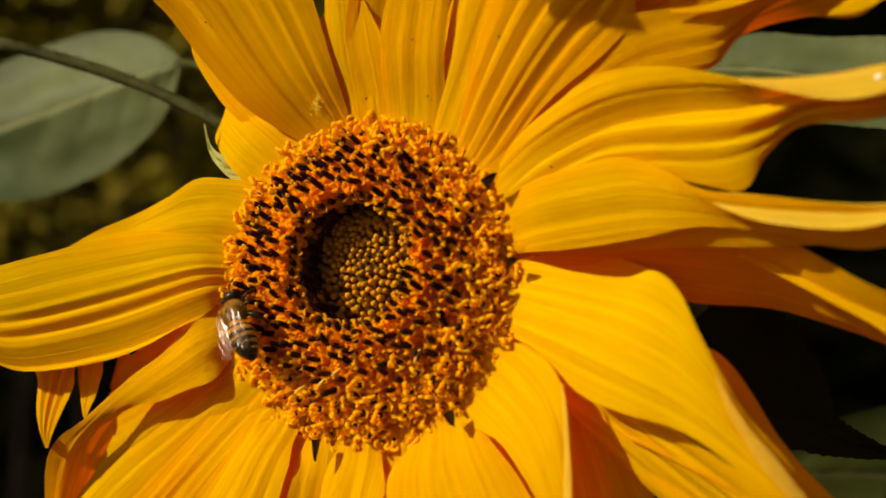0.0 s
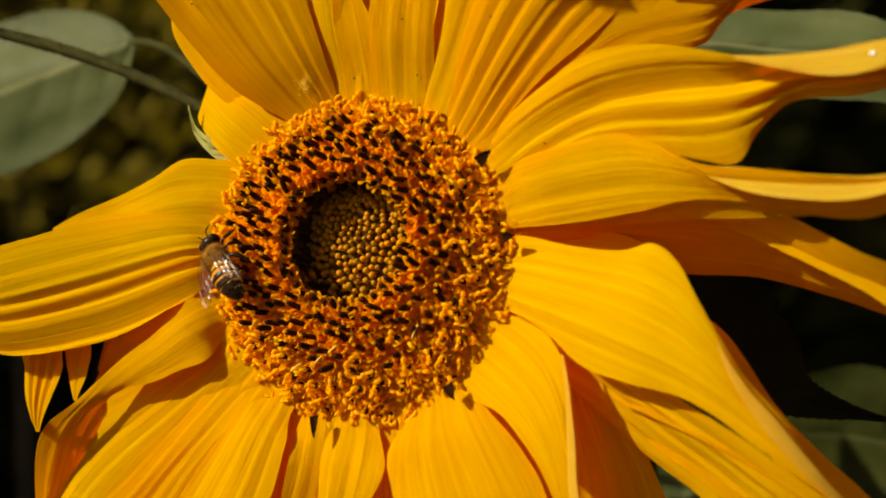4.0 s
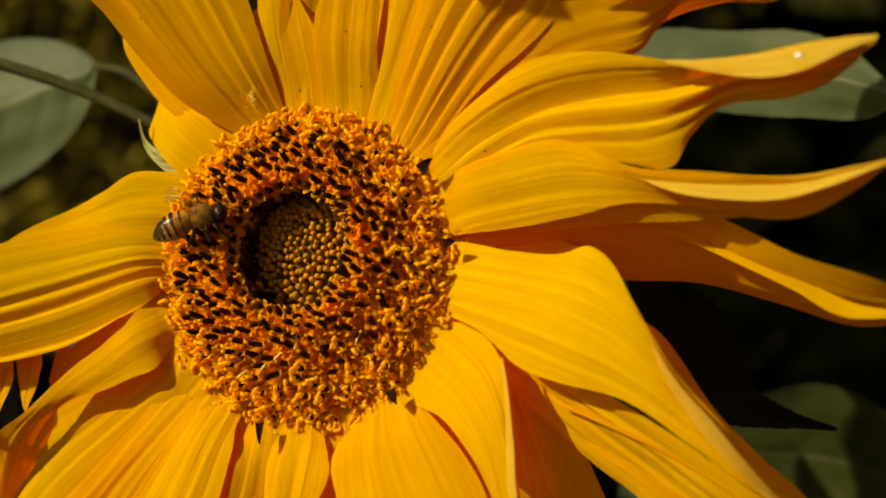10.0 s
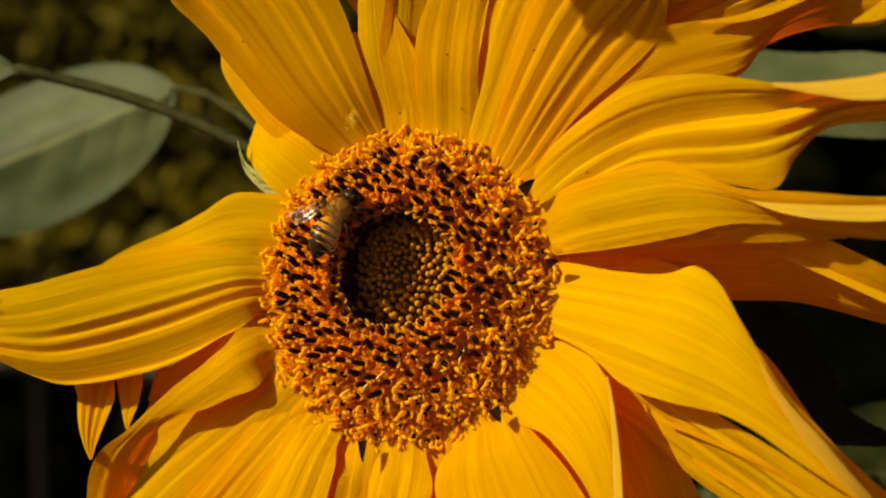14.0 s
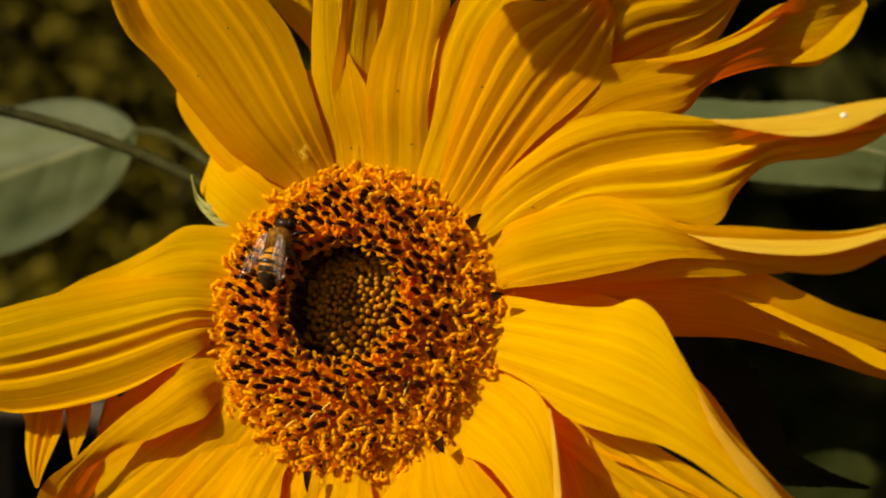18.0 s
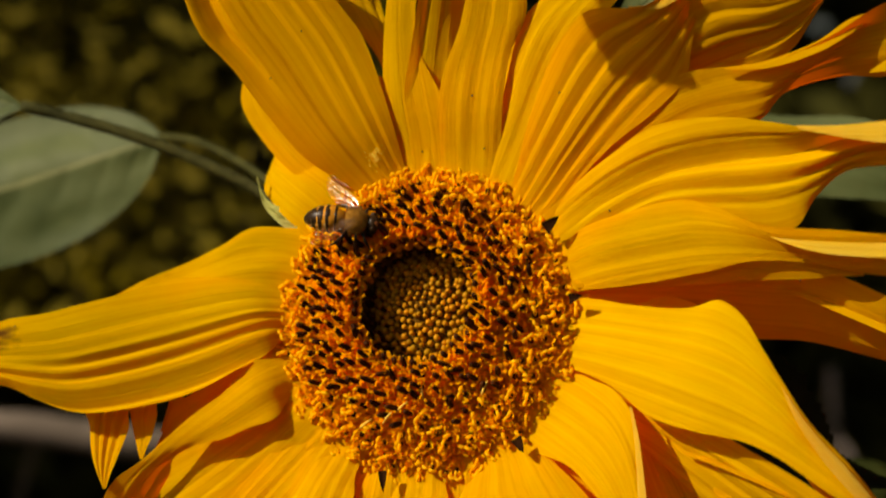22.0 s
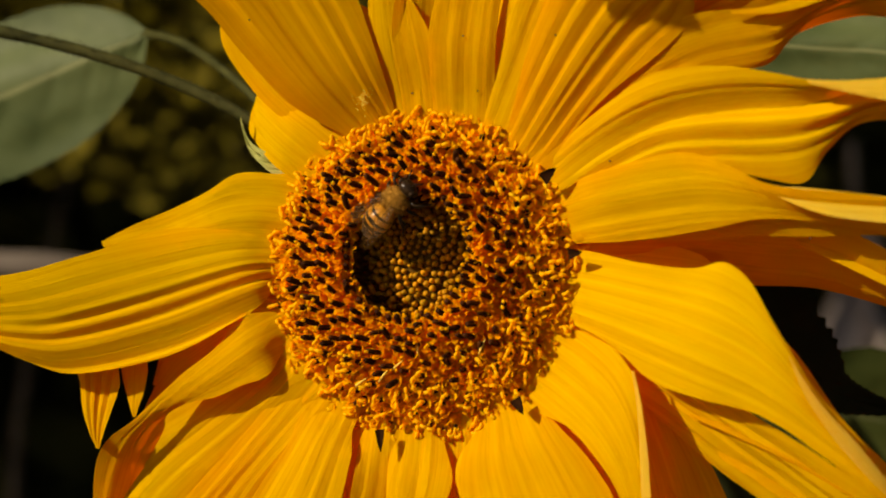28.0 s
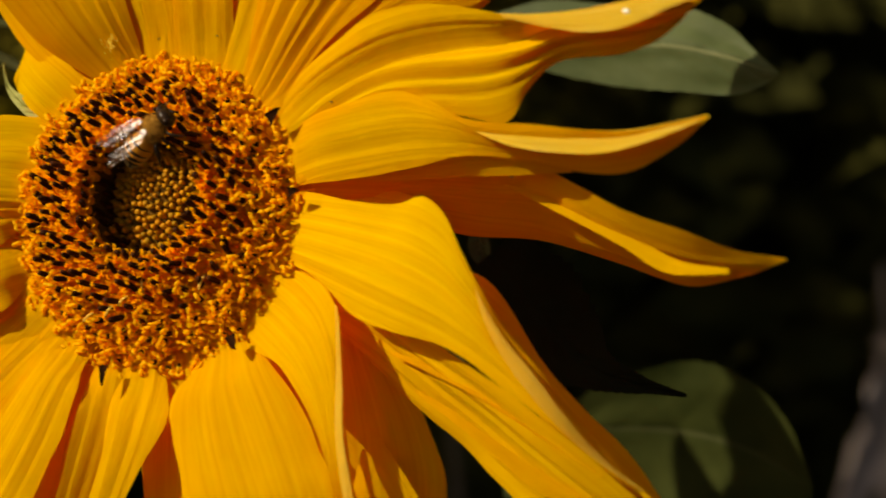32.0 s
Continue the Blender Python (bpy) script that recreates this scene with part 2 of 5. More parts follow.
def lump(bm, centre, radii, seg=10, rings=7, mat=0, turn=None, shape=None):
    """An egg-shaped body; shape(v) scales the girth from bottom (0) to top (1)."""
    got = bmesh.ops.create_uvsphere(bm, u_segments=seg, v_segments=rings, radius=1.0)["verts"]
    for v in got:
        k = shape((v.co.z + 1) / 2) if shape else 1.0
        p = Vector((v.co.x * radii[0] * k, v.co.y * radii[1] * k, v.co.z * radii[2]))
        v.co = (turn @ p if turn else p) + Vector(centre)
        for f in v.link_faces:
            f.material_index = mat


# ---- ground ----


def ground():
    rng = random.Random(3)
    bm = bmesh.new()
    n = 90
    grid = []
    for i in range(n + 1):
        row = []
        for j in range(n + 1):
            x, y = (j / n * 2 - 1), (i / n * 2 - 1)
            x, y = math.copysign(abs(x) ** 3.2, x) * 400, math.copysign(abs(y) ** 3.2, y) * 400
            near = math.exp(-(x * x + y * y) / 60)
            row.append((x, y, (noise.noise((x * 2.2, y * 2.2, 0)) * 0.035 + noise.noise((x * 9, y * 9, 4)) * 0.012) * near - 0.03))
        grid.append(row)
    sheet(bm, grid)
    ob = new("ground", mesh_of(bm, "ground", SOIL))
    tagged(ob, "bare dark garden soil in the shade", "ground", kind="structure")


ground()

# ---- sunflower ----
FLOWER = Matrix(((0.93412, 0.03917, -0.35481, 0), (-0.35338, 0.24196, -0.90365, 0), (0.05045, 0.96949, 0.23987, 0.950), (0, 0, 0, 1)))
flower = tagged(new("sunflower"), "open yellow sunflower head with curled petals on a hairy stem", "flower")
flower.matrix_world = FLOWER
prng = random.Random(11)
SURFACE = []  # places on the petals, in centimetres


def petal(parent, stations, bulge=0.04, wave=0.018, deep=0.032, folds=(), mat=None, name="petal", rooted=True):
    """A ray petal. Stations from base to tip, in centimetres on the flower: the midrib's place (u, v, w), half the width,
    the bearing and the lift, in degrees, of the line across. Sharp folds (place across, width of either flank, depth,
    reach) and fine veins run straight from base to tip; deep: how deep the folds are where none are given."""
    rows = []
    for u, v, w, half, bearing, lift in stations:
        b, t = radians(bearing), radians(lift)
        rows.append((u, v, w, half * math.cos(b) * math.cos(t), half * math.sin(b) * math.cos(t), half * math.sin(t)))
    first = Vector(rows[0][:3])
    if rooted:
        rows.insert(0, (first.x * 0.78, first.y * 0.78, min(first.z, -0.26) - 0.13, *(Vector(rows[0][3:]) * 0.95)))
        rows[1] = (rows[1][0], rows[1][1], min(rows[1][2], -0.26) if first.xy.length < 2.95 else rows[1][2], *(Vector(rows[1][3:]) * 1.12))
        if first.xy.length < 2.95:  # petals that spring from the disc are broad at the foot
            for k, least in ((0, 0.40), (1, 0.44), (2, 0.54)):
                h = Vector(rows[k][3:])
                rows[k] = (*rows[k][:3], *(h * max(1.0, least / h.length)))
    nl, nw = (54, 84) if rooted else (36, 24)
    line = catmull(rows, nl)
    # the straight course of the veins: the same line with its bends evened out
    at = np.arange(nl + 1) / nl
    share = np.exp(-((at[:, None] - at[None, :]) / 0.16) ** 2)
    even = (share / share.sum(1)[:, None]) @ line
    seed = prng.uniform(0, 90)
    ph = prng.uniform(0, TAU)
    folds = [(x0, max(a, 0.08), max(b, 0.08), amp * 0.85, *rest) for x0, a, b, amp, *rest in folds]
    if not folds:
        n = prng.choice((3, 4, 4, 5))
        for k in range(n):
            steep, gentle = prng.uniform(0.035, 0.08), prng.uniform(0.14, 0.36)
            a, b = (gentle, steep) if prng.random() < 0.7 else (steep, gentle)
            folds.append((-0.8 + 1.6 * (k + prng.uniform(0.2, 0.8)) / n, max(a, 0.12), max(b, 0.12), 0.58 * deep * prng.uniform(0.5, 1.25), prng.uniform(0.55, 1.05)))
    veins = [(prng.uniform(-0.95, 0.95), prng.uniform(0.012, 0.026), prng.uniform(0.0004, 0.0014), prng.uniform(0.5, 1.1)) for _ in range(16)]
    grid, across = [], []
    for i in range(nl + 1):
        s = i / nl
        c, h = Vector(line[i][:3]), Vector(line[i][3:])
        ce, he = Vector(even[i][:3]), Vector(even[i][3:])
        along = Vector(line[min(i + 1, nl)][:3]) - Vector(line[max(i - 1, 0)][:3])
        up = along.cross(h)
        up = up.normalized() if up.length > 1e-6 else Vector((0, 0, 1))
        if up.z < 0:
            up = -up
        half = max(h.length, 0.02)
        fade = min(1.0, half / 0.6) * min(1.0, 0.35 + 3.0 * s)
        drift = 0.05 * noise.noise((s * 1.6, seed, 2.0))
        row, xs = [], []
        for j in range(nw + 1):
            q = j / nw * 2 - 1
            x = (c + h * q - ce).dot(he) / max(he.length_squared, 0.002) + drift
            z = bulge * half * 2.4 * (1 - q * q) * (1 - 0.4 * s)
            z += wave * fade * math.cos(3.4 * x + ph + 0.8 * noise.noise((s * 1.2, seed, 0.0)))
            for x0, before, after, amp, reach, *late in folds:
                d = x - x0
                if late:
                    amp = amp * max(0.0, min(1.0, (s - late[0]) * 5))
                if -before < d < after and s < reach + 0.15:
                    k = 1 + d / before if d < 0 else 1 - d / after
                    z -= amp * k * fade * min(1.0, (reach + 0.15 - s) * 5)
            for x0, wide, amp, reach in veins:
                d = abs(x - x0)
                if d < wide * 2.5 and s < reach:
                    z -= amp * fade * math.exp(-(d / wide) ** 2)
            z += 0.0035 * fade * noise.noise((x * 14 + seed, s * 2.2, 3.0))
            z += 0.045 * fade * noise.noise((s * 3.0, seed + x * 1.5, 1.0))
            edge = 1 + (0.025 * noise.noise((s * 8, seed + (5 if q > 0 else 0), 0.0)) + 0.008 * noise.noise((s * 40, seed + (5 if q > 0 else 0), 7.0))) * abs(q)
            row.append((c + h * q * edge + up * z) * 0.01)
            xs.append((x + 1) / 2)
            if i % 2 == 0 and j % 3 == 0:
                SURFACE.append(row[-1] * 100)
        grid.append(row)
        across.append(xs)
    bm = bmesh.new()
    sheet(bm, grid, across)
    return part(name, bm, mat or PETAL, parent, "yellow petal with a withered brown blotch" if mat is PETAL_WITHERED else "")


def folded_margin(parent, stations, mat):
    """The edge of a petal that is turned over."""
    return petal(parent, stations, 0.05, 0.0, 0.03, mat=mat, name="folded_margin", rooted=False)


def back_petal(angle, reach, half, w):
    """A plain petal of the second row, behind the others."""
    a = radians(angle)
    d = (math.cos(a), math.sin(a))
    st = [(d[0] * r, d[1] * r, w - 0.05 * r, half * f, angle + 90, 0) for r, f in ((2.3, 0.6), (3.2, 0.95), (2.3 + (reach - 2.3) * 0.55, 1.0), (2.3 + (reach - 2.3) * 0.85, 0.6), (reach, 0.05))]
    petal(flower, st, bulge=0.04)


def disc_height(r):
    """Height of the receptacle, in centimetres, at a radius: a ring round a sunken middle."""
    ring = -0.28 + 0.34 * math.exp(-((r - 1.15) / 0.5) ** 2) - 0.55 * max(0.0, r - 1.9) ** 2
    pit = 1 / (1 + math.exp(min(40.0, (r - 1.02) / 0.015)))
    return ring * (1 - pit) + (-0.84 + 0.36 * (1 - r * r)) * pit


PIT = (-0.12, 0.48)


def receptacle():
    bm = bmesh.new()
    n, m = 40, 72
    grid = []
    for i in range(n + 1):
        r = 2.66 * i / n + 0.001
        row = []
        for k in range(m + 1):
            a = TAU * k / m
            f = max(0.0, 1 - r / 2.6)
            row.append(Vector((r * math.cos(a) + PIT[0] * f - 0.11, r * math.sin(a) + PIT[1] * f, disc_height(r) + 0.03 * noise.noise((r * 6 * math.cos(a), r * 6 * math.sin(a), 0)))) * 0.01)
        grid.append(row)
    for r, z in ((2.45, -0.85), (1.6, -1.35), (0.7, -1.7), (0.4, -2.0)):
        grid.append([Vector((r * math.cos(TAU * k / m), r * math.sin(TAU * k / m), z)) * 0.01 for k in range(m + 1)])
    sheet(bm, grid)
    bmesh.ops.remove_doubles(bm, verts=bm.verts, dist=1e-6)
    for f in bm.faces:
        c = f.calc_center_median() * 100
        # the wall of the pit takes this shade-darkened brown too
        if c.z > -0.9 and (c.x + 0.11 - PIT[0] * 0.6) ** 2 + (c.y - PIT[1] * 0.6) ** 2 < 1.12 ** 2:
            f.material_index = 1
    part("receptacle", bm, [RECEPTACLE, BED], flower, "orange domed disc with a sunken brown middle darkened for shade")


receptacle()


def bud_mesh(seed, mat=None):
    """A closed floret of the middle: a rounded knob on a short neck, with a few scales beside it."""
    g = random.Random(seed)
    bm = bmesh.new()
    k = 0.001
    lump(bm, (0, 0, 0.55 * k), (0.56 * k, 0.56 * k, 0.75 * k), 9, 7, 0, shape=lambda v: 0.78 + 0.3 * v)
    for _ in range(2):
        a, r = g.uniform(0, TAU), 0.62
        p = Vector((r * math.cos(a), r * math.sin(a), 0))
        tube(bm, [p * k, (p * 1.05 + Vector((0, 0, g.uniform(0.8, 1.5)))) * k], [0.13 * k, 0.03 * k], 4, 0)
    return mesh_of(bm, "floret_bud", [mat or BUD])


def corolla_mesh(seed, tall, mat=None):
    """The orange tube of a floret, in millimetres, with five pointed lobes that bend outwards."""
    g = random.Random(seed)
    bm = bmesh.new()
    k = 0.001
    tube(bm, [(0, 0, -1.6 * k), (0, 0, -0.4 * k), (0, 0, 0.5 * tall * k), (0, 0, tall * k)], [0.6 * k, 0.9 * k, 0.88 * k, 0.86 * k], 9, 0, False)
    bm.faces.new([bm.verts.new((0.86 * k * math.cos(TAU * i / 9), 0.86 * k * math.sin(TAU * i / 9), (tall - 0.25) * k)) for i in range(9)])
    for i in range(5):
        a = TAU * i / 5 + g.uniform(-0.2, 0.2)
        d, e, up = Vector((math.cos(a), math.sin(a), 0)), Vector((-math.sin(a), math.cos(a), 0)), Vector((0, 0, 1))
        out, rise, wide = g.uniform(0.1, 0.8), g.uniform(0.5, 1.2), g.uniform(0.42, 0.55)
        rows = []
        for f, w, lift in ((0, 1.0, 0), (0.45, 0.95, 0.75), (0.8, 0.55, 1.0), (1.0, 0.06, 0.9)):
            c = d * (0.82 + out * f) + up * (tall - 0.08 + rise * lift)
            rows.append([(c + e * wide * w * q - d * 0.10 * (1 - abs(q))) * k for q in (-1, 0, 1)])
        sheet(bm, rows)
    return mesh_of(bm, "corolla", [mat or COROLLA])


def anther_mesh(seed, long):
    """The dark tube of joined anthers, ribbed, with five short points at its mouth."""
    g = random.Random(seed)
    bm = bmesh.new()
    k = 0.001
    n, rings = 10, []
    for f, r in ((0.0, 0.34), (0.1, 0.43), (0.35, 0.48), (0.65, 0.48), (0.88, 0.43), (1.0, 0.28)):
        rings.append([bm.verts.new(Vector((r * (1 - 0.07 * (i % 2)) * math.cos(TAU * i / n), r * (1 - 0.07 * (i % 2)) * math.sin(TAU * i / n), long * f - (0.16 if f == 1.0 and i % 2 else 0))) * k) for i in range(n)])
    for a, b in zip(rings, rings[1:]):
        for i in range(n):
            bm.faces.new((a[i], a[(i + 1) % n], b[(i + 1) % n], b[i]))
    bm.faces.new(rings[-1])
    bend = g.uniform(-0.05, 0.05)
    for v in bm.verts:
        v.co.x += bend * (v.co.z / k) ** 2 * k * 0.5
    return mesh_of(bm, "anther_tube", [ANTHER])


def pollen_cap_mesh(seed):
    """Pollen pushed out at the mouth of an anther tube by the closed style."""
    g = random.Random(seed)
    bm = bmesh.new()
    k = 0.001
    lump(bm, (0, 0, 0.12 * k), (0.31 * k, 0.29 * k, g.uniform(0.3, 0.55) * k), 8, 6)
    for v in bm.verts:
        v.co += v.co.normalized() * noise.noise(v.co * 5000 + Vector((seed, 0, 0))) * 0.07 * k
    return mesh_of(bm, "pollen_cap", [STIGMA])


def stigma_mesh(seed):
    """A style that divides into two thick arms, curled back on themselves."""
    g = random.Random(seed)
    bm = bmesh.new()
    k = 0.001
    h = g.uniform(0.3, 0.8)
    tube(bm, [(0, 0, -0.5 * k), (0, 0, h * 0.6 * k), (0, 0, h * k)], [0.27 * k, 0.27 * k, 0.32 * k], 8, 0, False)
    whole = g.random() < 0.8
    for sgn in (1, -1) if whole else (1,):
        turns, rad, side = g.uniform(3.4, 5.2), g.uniform(0.46, 0.62), g.uniform(-0.5, 0.5)
        path = []
        for i in range(11):
            a = turns * i / 10
            r = rad * (1 - 0.09 * a)
            path.append(Vector((sgn * (0.04 + rad - r * math.cos(a)), side * a * 0.2, h - 0.08 + r * math.sin(a) * 1.1)) * k)
        fat = g.uniform(0.78, 0.98)
        tube(bm, path, [x * k * fat for x in (0.25, 0.28, 0.31, 0.33, 0.34, 0.34, 0.34, 0.34, 0.33, 0.28, 0.15)], 8, 0)
    return mesh_of(bm, "stigma", [STIGMA])


def disc_place(r, a):
    """Where the receptacle lies at a radius and an angle, in metres."""
    f = max(0.0, 1 - r / 2.6)
    return Vector((r * math.cos(a) + PIT[0] * f - 0.11, r * math.sin(a) + PIT[1] * f, disc_height(r))) * 0.01


GOLDEN = math.pi * (3 - math.sqrt(5))
SUNWARD = Vector((-0.38, 0.33, 0))  # all florets bend a little to the sun


def bud_florets():
    g = random.Random(15)
    meshes = [bud_mesh(100 + i) for i in range(5)]
    for i in range(250):
        r = max(0.02, 0.99 * math.sqrt((i + 0.5) / 250) + g.gauss(0, 0.018))
        a = i * GOLDEN + g.uniform(-0.02, 0.02)
        s = (0.72 + 0.47 * r) * g.uniform(0.85, 1.15)
        ob = new("floret_bud", meshes[g.randrange(5)])
        ob.parent = flower
        ob.matrix_local = Matrix.Translation(disc_place(r, a)) @ pose(0, 0, 0, g.gauss(0, 7), g.gauss(0, 7), g.uniform(0, 360)) @ Matrix.Diagonal((s, s, s * g.uniform(0.85, 1.2), 1))


def ring_florets():
    """The florets of the ring, in spirals: inside those with bare dark anthers, outside those with curled stigmas."""
    g = random.Random(5)
    corollas = [corolla_mesh(200 + i, 1.5 + 0.14 * i) for i in range(8)]
    pale = [corolla_mesh(200 + i, 1.5 + 0.14 * i, COROLLA_PALE) for i in range(8)]
    anthers = [anther_mesh(300 + i, 2.8 + 0.14 * i) for i in range(6)]
    caps = [pollen_cap_mesh(400 + i) for i in range(4)]
    stigmas = [stigma_mesh(500 + i) for i in range(16)]
    count = 392
    for i in range(count):
        share = (i + 0.5) / count
        r = math.sqrt(1.12 ** 2 + (2.60 ** 2 - 1.12 ** 2) * share) + g.uniform(-0.025, 0.025)
        a = (i + 300) * GOLDEN + g.uniform(-0.03, 0.03)
        stage = (r - 1.12) / 1.48
        ripe = stage + g.gauss(0, 0.07) > 0.50
        lean = 2 + 14 * stage + 24 * max(0.0, stage - 0.62) / 0.38 + g.gauss(0, 7)
        out = Vector((math.cos(a), math.sin(a), 0))
        up = Vector((0, 0, 1)) * math.cos(radians(lean)) + out * math.sin(radians(lean)) + Vector((-out.y, out.x, 0)) * g.gauss(0, 0.14)
        up = (up + SUNWARD * (1 - 0.85 * stage)).normalized()
        q = up.to_track_quat("Z", "Y").to_matrix().to_4x4() @ Matrix.Rotation(g.uniform(0, TAU), 4, "Z")
        s = g.uniform(0.88, 1.08)
        k = g.randrange(8) if 0.1 < stage < 0.75 else g.randrange(3)
        ob = new("open_floret" if ripe else "anther_floret", (pale if ripe else corollas)[k])
        ob.parent = flower
        ob.matrix_local = Matrix.Translation(disc_place(r, a)) @ q @ Matrix.Diagonal((s, s, s, 1))
        if stage < 0.04 and g.random() < 0.3:
            continue
        j = g.randrange(6)
        foot = (1.4 + 0.14 * k) * 0.001 - (0.0015 + 0.0022 * max(0.0, stage - 0.5) * 2 if ripe else 0.0003)
        tilt = pose(0, 0, 0, g.gauss(0, 6), g.gauss(0, 6), g.uniform(0, 360))
        tube_ = new("anther_tube", anthers[j])
        tube_.parent = ob
        tube_.matrix_local = Matrix.Translation((0, 0, foot)) @ tilt
        top = Matrix.Translation((0, 0, foot)) @ tilt @ Matrix.Translation((0, 0, (2.8 + 0.14 * j + (0.35 if ripe else 0)) * 0.001))
        if ripe:
            tip = new("stigma", stigmas[g.randrange(16)])
        elif g.random() < 0.45:
            tip = new("pollen_cap", caps[g.randrange(4)])
        else:
            continue
        tip.parent = ob
        tip.matrix_local = top


def rim_florets():
    """Young florets on the steep edge of the sunken middle, some still closed."""
    g = random.Random(25)
    closed = [bud_mesh(150 + i, (ANTHER, ANTHER, BUD, ANTHER)[i]) for i in range(4)]
    short = [anther_mesh(350 + i, 1.7 + 0.2 * i) for i in range(4)]
    cups = [corolla_mesh(250 + i, 0.9) for i in range(4)]
    for i in range(108):
        a = TAU * (i + g.uniform(-0.3, 0.3)) / 108
        r = (0.96, 1.06, 1.01)[i % 3] + g.uniform(-0.015, 0.02)
        out = Vector((math.cos(a), math.sin(a), 0))
        up = (Vector((0, 0, 1)) - out * g.uniform(0.0, 0.45) + SUNWARD * 0.5 + Vector((g.gauss(0, 0.12), g.gauss(0, 0.12), 0))).normalized()
        place = Matrix.Translation(disc_place(r, a)) @ up.to_track_quat("Z", "Y").to_matrix().to_4x4() @ Matrix.Rotation(g.uniform(0, TAU), 4, "Z")
        if i % 3 != 1:
            ob = new("floret_bud", closed[g.randrange(4)])
            s = g.uniform(0.9, 1.2)
            ob.matrix_local = place @ Matrix.Diagonal((s, s, 2.2 * s, 1))
            ob.parent = flower
            continue
        ob = new("anther_floret", cups[g.randrange(4)])
        ob.parent = flower
        ob.matrix_local = place
        dark = new("anther_tube", short[g.randrange(4)])
        dark.parent = ob
        dark.matrix_local = Matrix.Translation((0, 0, 0.0007))


bud_florets()
rim_florets()
ring_florets()


def corolla_lobes():
    """The pointed orange scales between the florets, too many to count."""
    g = random.Random(6)
    bm = bmesh.new()
    for _ in range(3600):
        r, a = math.sqrt(g.uniform(1.0, 2.35 ** 2)), g.uniform(0, TAU)
        p = disc_place(r, a) + Vector((0, 0, g.uniform(0.0004, 0.0018) if r > 1.08 else 0.0))
        up = (Vector((math.cos(a), math.sin(a), 0)) * g.uniform(-0.1, 0.5) + Vector((g.gauss(0, 0.25), g.gauss(0, 0.25), 1))).normalized()
        side = up.cross(Vector((g.gauss(0, 1), g.gauss(0, 1), 0.1))).normalized()
        bend = up.cross(side) * g.uniform(0.0001, 0.0006)
        h, w = g.uniform(0.0010, 0.0018), g.uniform(0.0004, 0.0007)
        v = [bm.verts.new(q) for q in (p - side * w, p + side * w, p + side * w * 0.8 + up * h * 0.6 + bend * 0.3, p + up * h + bend, p - side * w * 0.8 + up * h * 0.6 + bend * 0.3)]
        bm.faces.new(v).material_index = 1 if r > g.gauss(1.75, 0.15) else 0
    ob = part("corolla_fringe", bm, [COROLLA, COROLLA_PALE], flower, "orange pointed corolla lobes between the florets")
    ob["kind"] = "stuff"


corolla_lobes()

for angle, reach, half, w in ((107, 4.6, 0.6, -0.45), (72, 6.0, 0.7, -0.45), (197, 4.4, 0.5, -0.4), (212, 5.4, 0.7, -0.4), (228, 6.4, 0.8, -0.45), (250, 6.4, 0.8, -0.5),
                              (283, 6.2, 0.8, -0.5), (305, 6.0, 0.8, -0.5), (322, 5.6, 0.75, -0.5), (2, 4.6, 0.5, -0.45), (52, 5.0, 0.6, -0.5), (128, 4.6, 0.6, -0.5)):
    back_petal(angle, reach, half, w)

# ray petals, clockwise from the top
last = petal(flower, ((-0.93, 2.39, -0.15, 0.37, 37, 0), (-1.55, 3.17, 0.2, 0.83, 27, -7), (-2.27, 4.4, 0.6, 1.12, 22, -18), (-2.92, 5.21, 0.92, 1.13, 27, -21), (-3.48, 6.2, 1.2, 0.87, 26, -20), (-4.08, 7.09, 1.42, 0.28, 53, 0)), bulge=0.04, folds=((-0.66, 0.34, 0.05, 0.26, 1.2, 0.42), (-0.2, 0.05, 0.25, 0.03, 0.9), (0.1, 0.2, 0.04, 0.04, 0.8), (0.4, 0.15, 0.04, 0.04, 0.9), (0.65, 0.2, 0.04, 0.05, 0.9)), mat=PETAL_DEEP)
last = petal(flower, ((-1.5, 2.26, -0.3, 0.3, 0, 0), (-2.08, 2.75, -0.25, 0.43, 19, 0), (-2.76, 3.34, -0.25, 0.45, 24, 0), (-3.21, 3.87, -0.3, 0.39, 21, 0), (-3.44, 4.4, -0.5, 0.27, 26, 0), (-3.5, 4.95, -0.7, 0.05, 0, 0)), bulge=0.04)
last = petal(flower, ((-1.8, 1.83, -0.25, 0.48, 45, 0), (-2.27, 2.16, -0.2, 0.49, 53, 0), (-2.72, 2.5, -0.35, 0.47, 58, 0), (-3.05, 2.72, -0.6, 0.4, 68, 0), (-3.2, 2.88, -0.9, 0.27, 66, 0)), bulge=0.04)
last = petal(flower, ((-2.24, 1.04, -0.25, 0.49, -112, 4), (-2.8, 1.09, -0.15, 0.55, -110, 9), (-3.37, 1.03, -0.1, 0.58, -104, 10), (-3.9, 0.82, -0.1, 0.49, -107, 10), (-4.5, 0.63, -0.2, 0.39, -104, 8), (-5.08, 0.45, -0.2, 0.25, -80, 0), (-5.67, 0.39, -0.3, 0.05, -64, 0)), bulge=0.02, deep=0.014, wave=0.006)
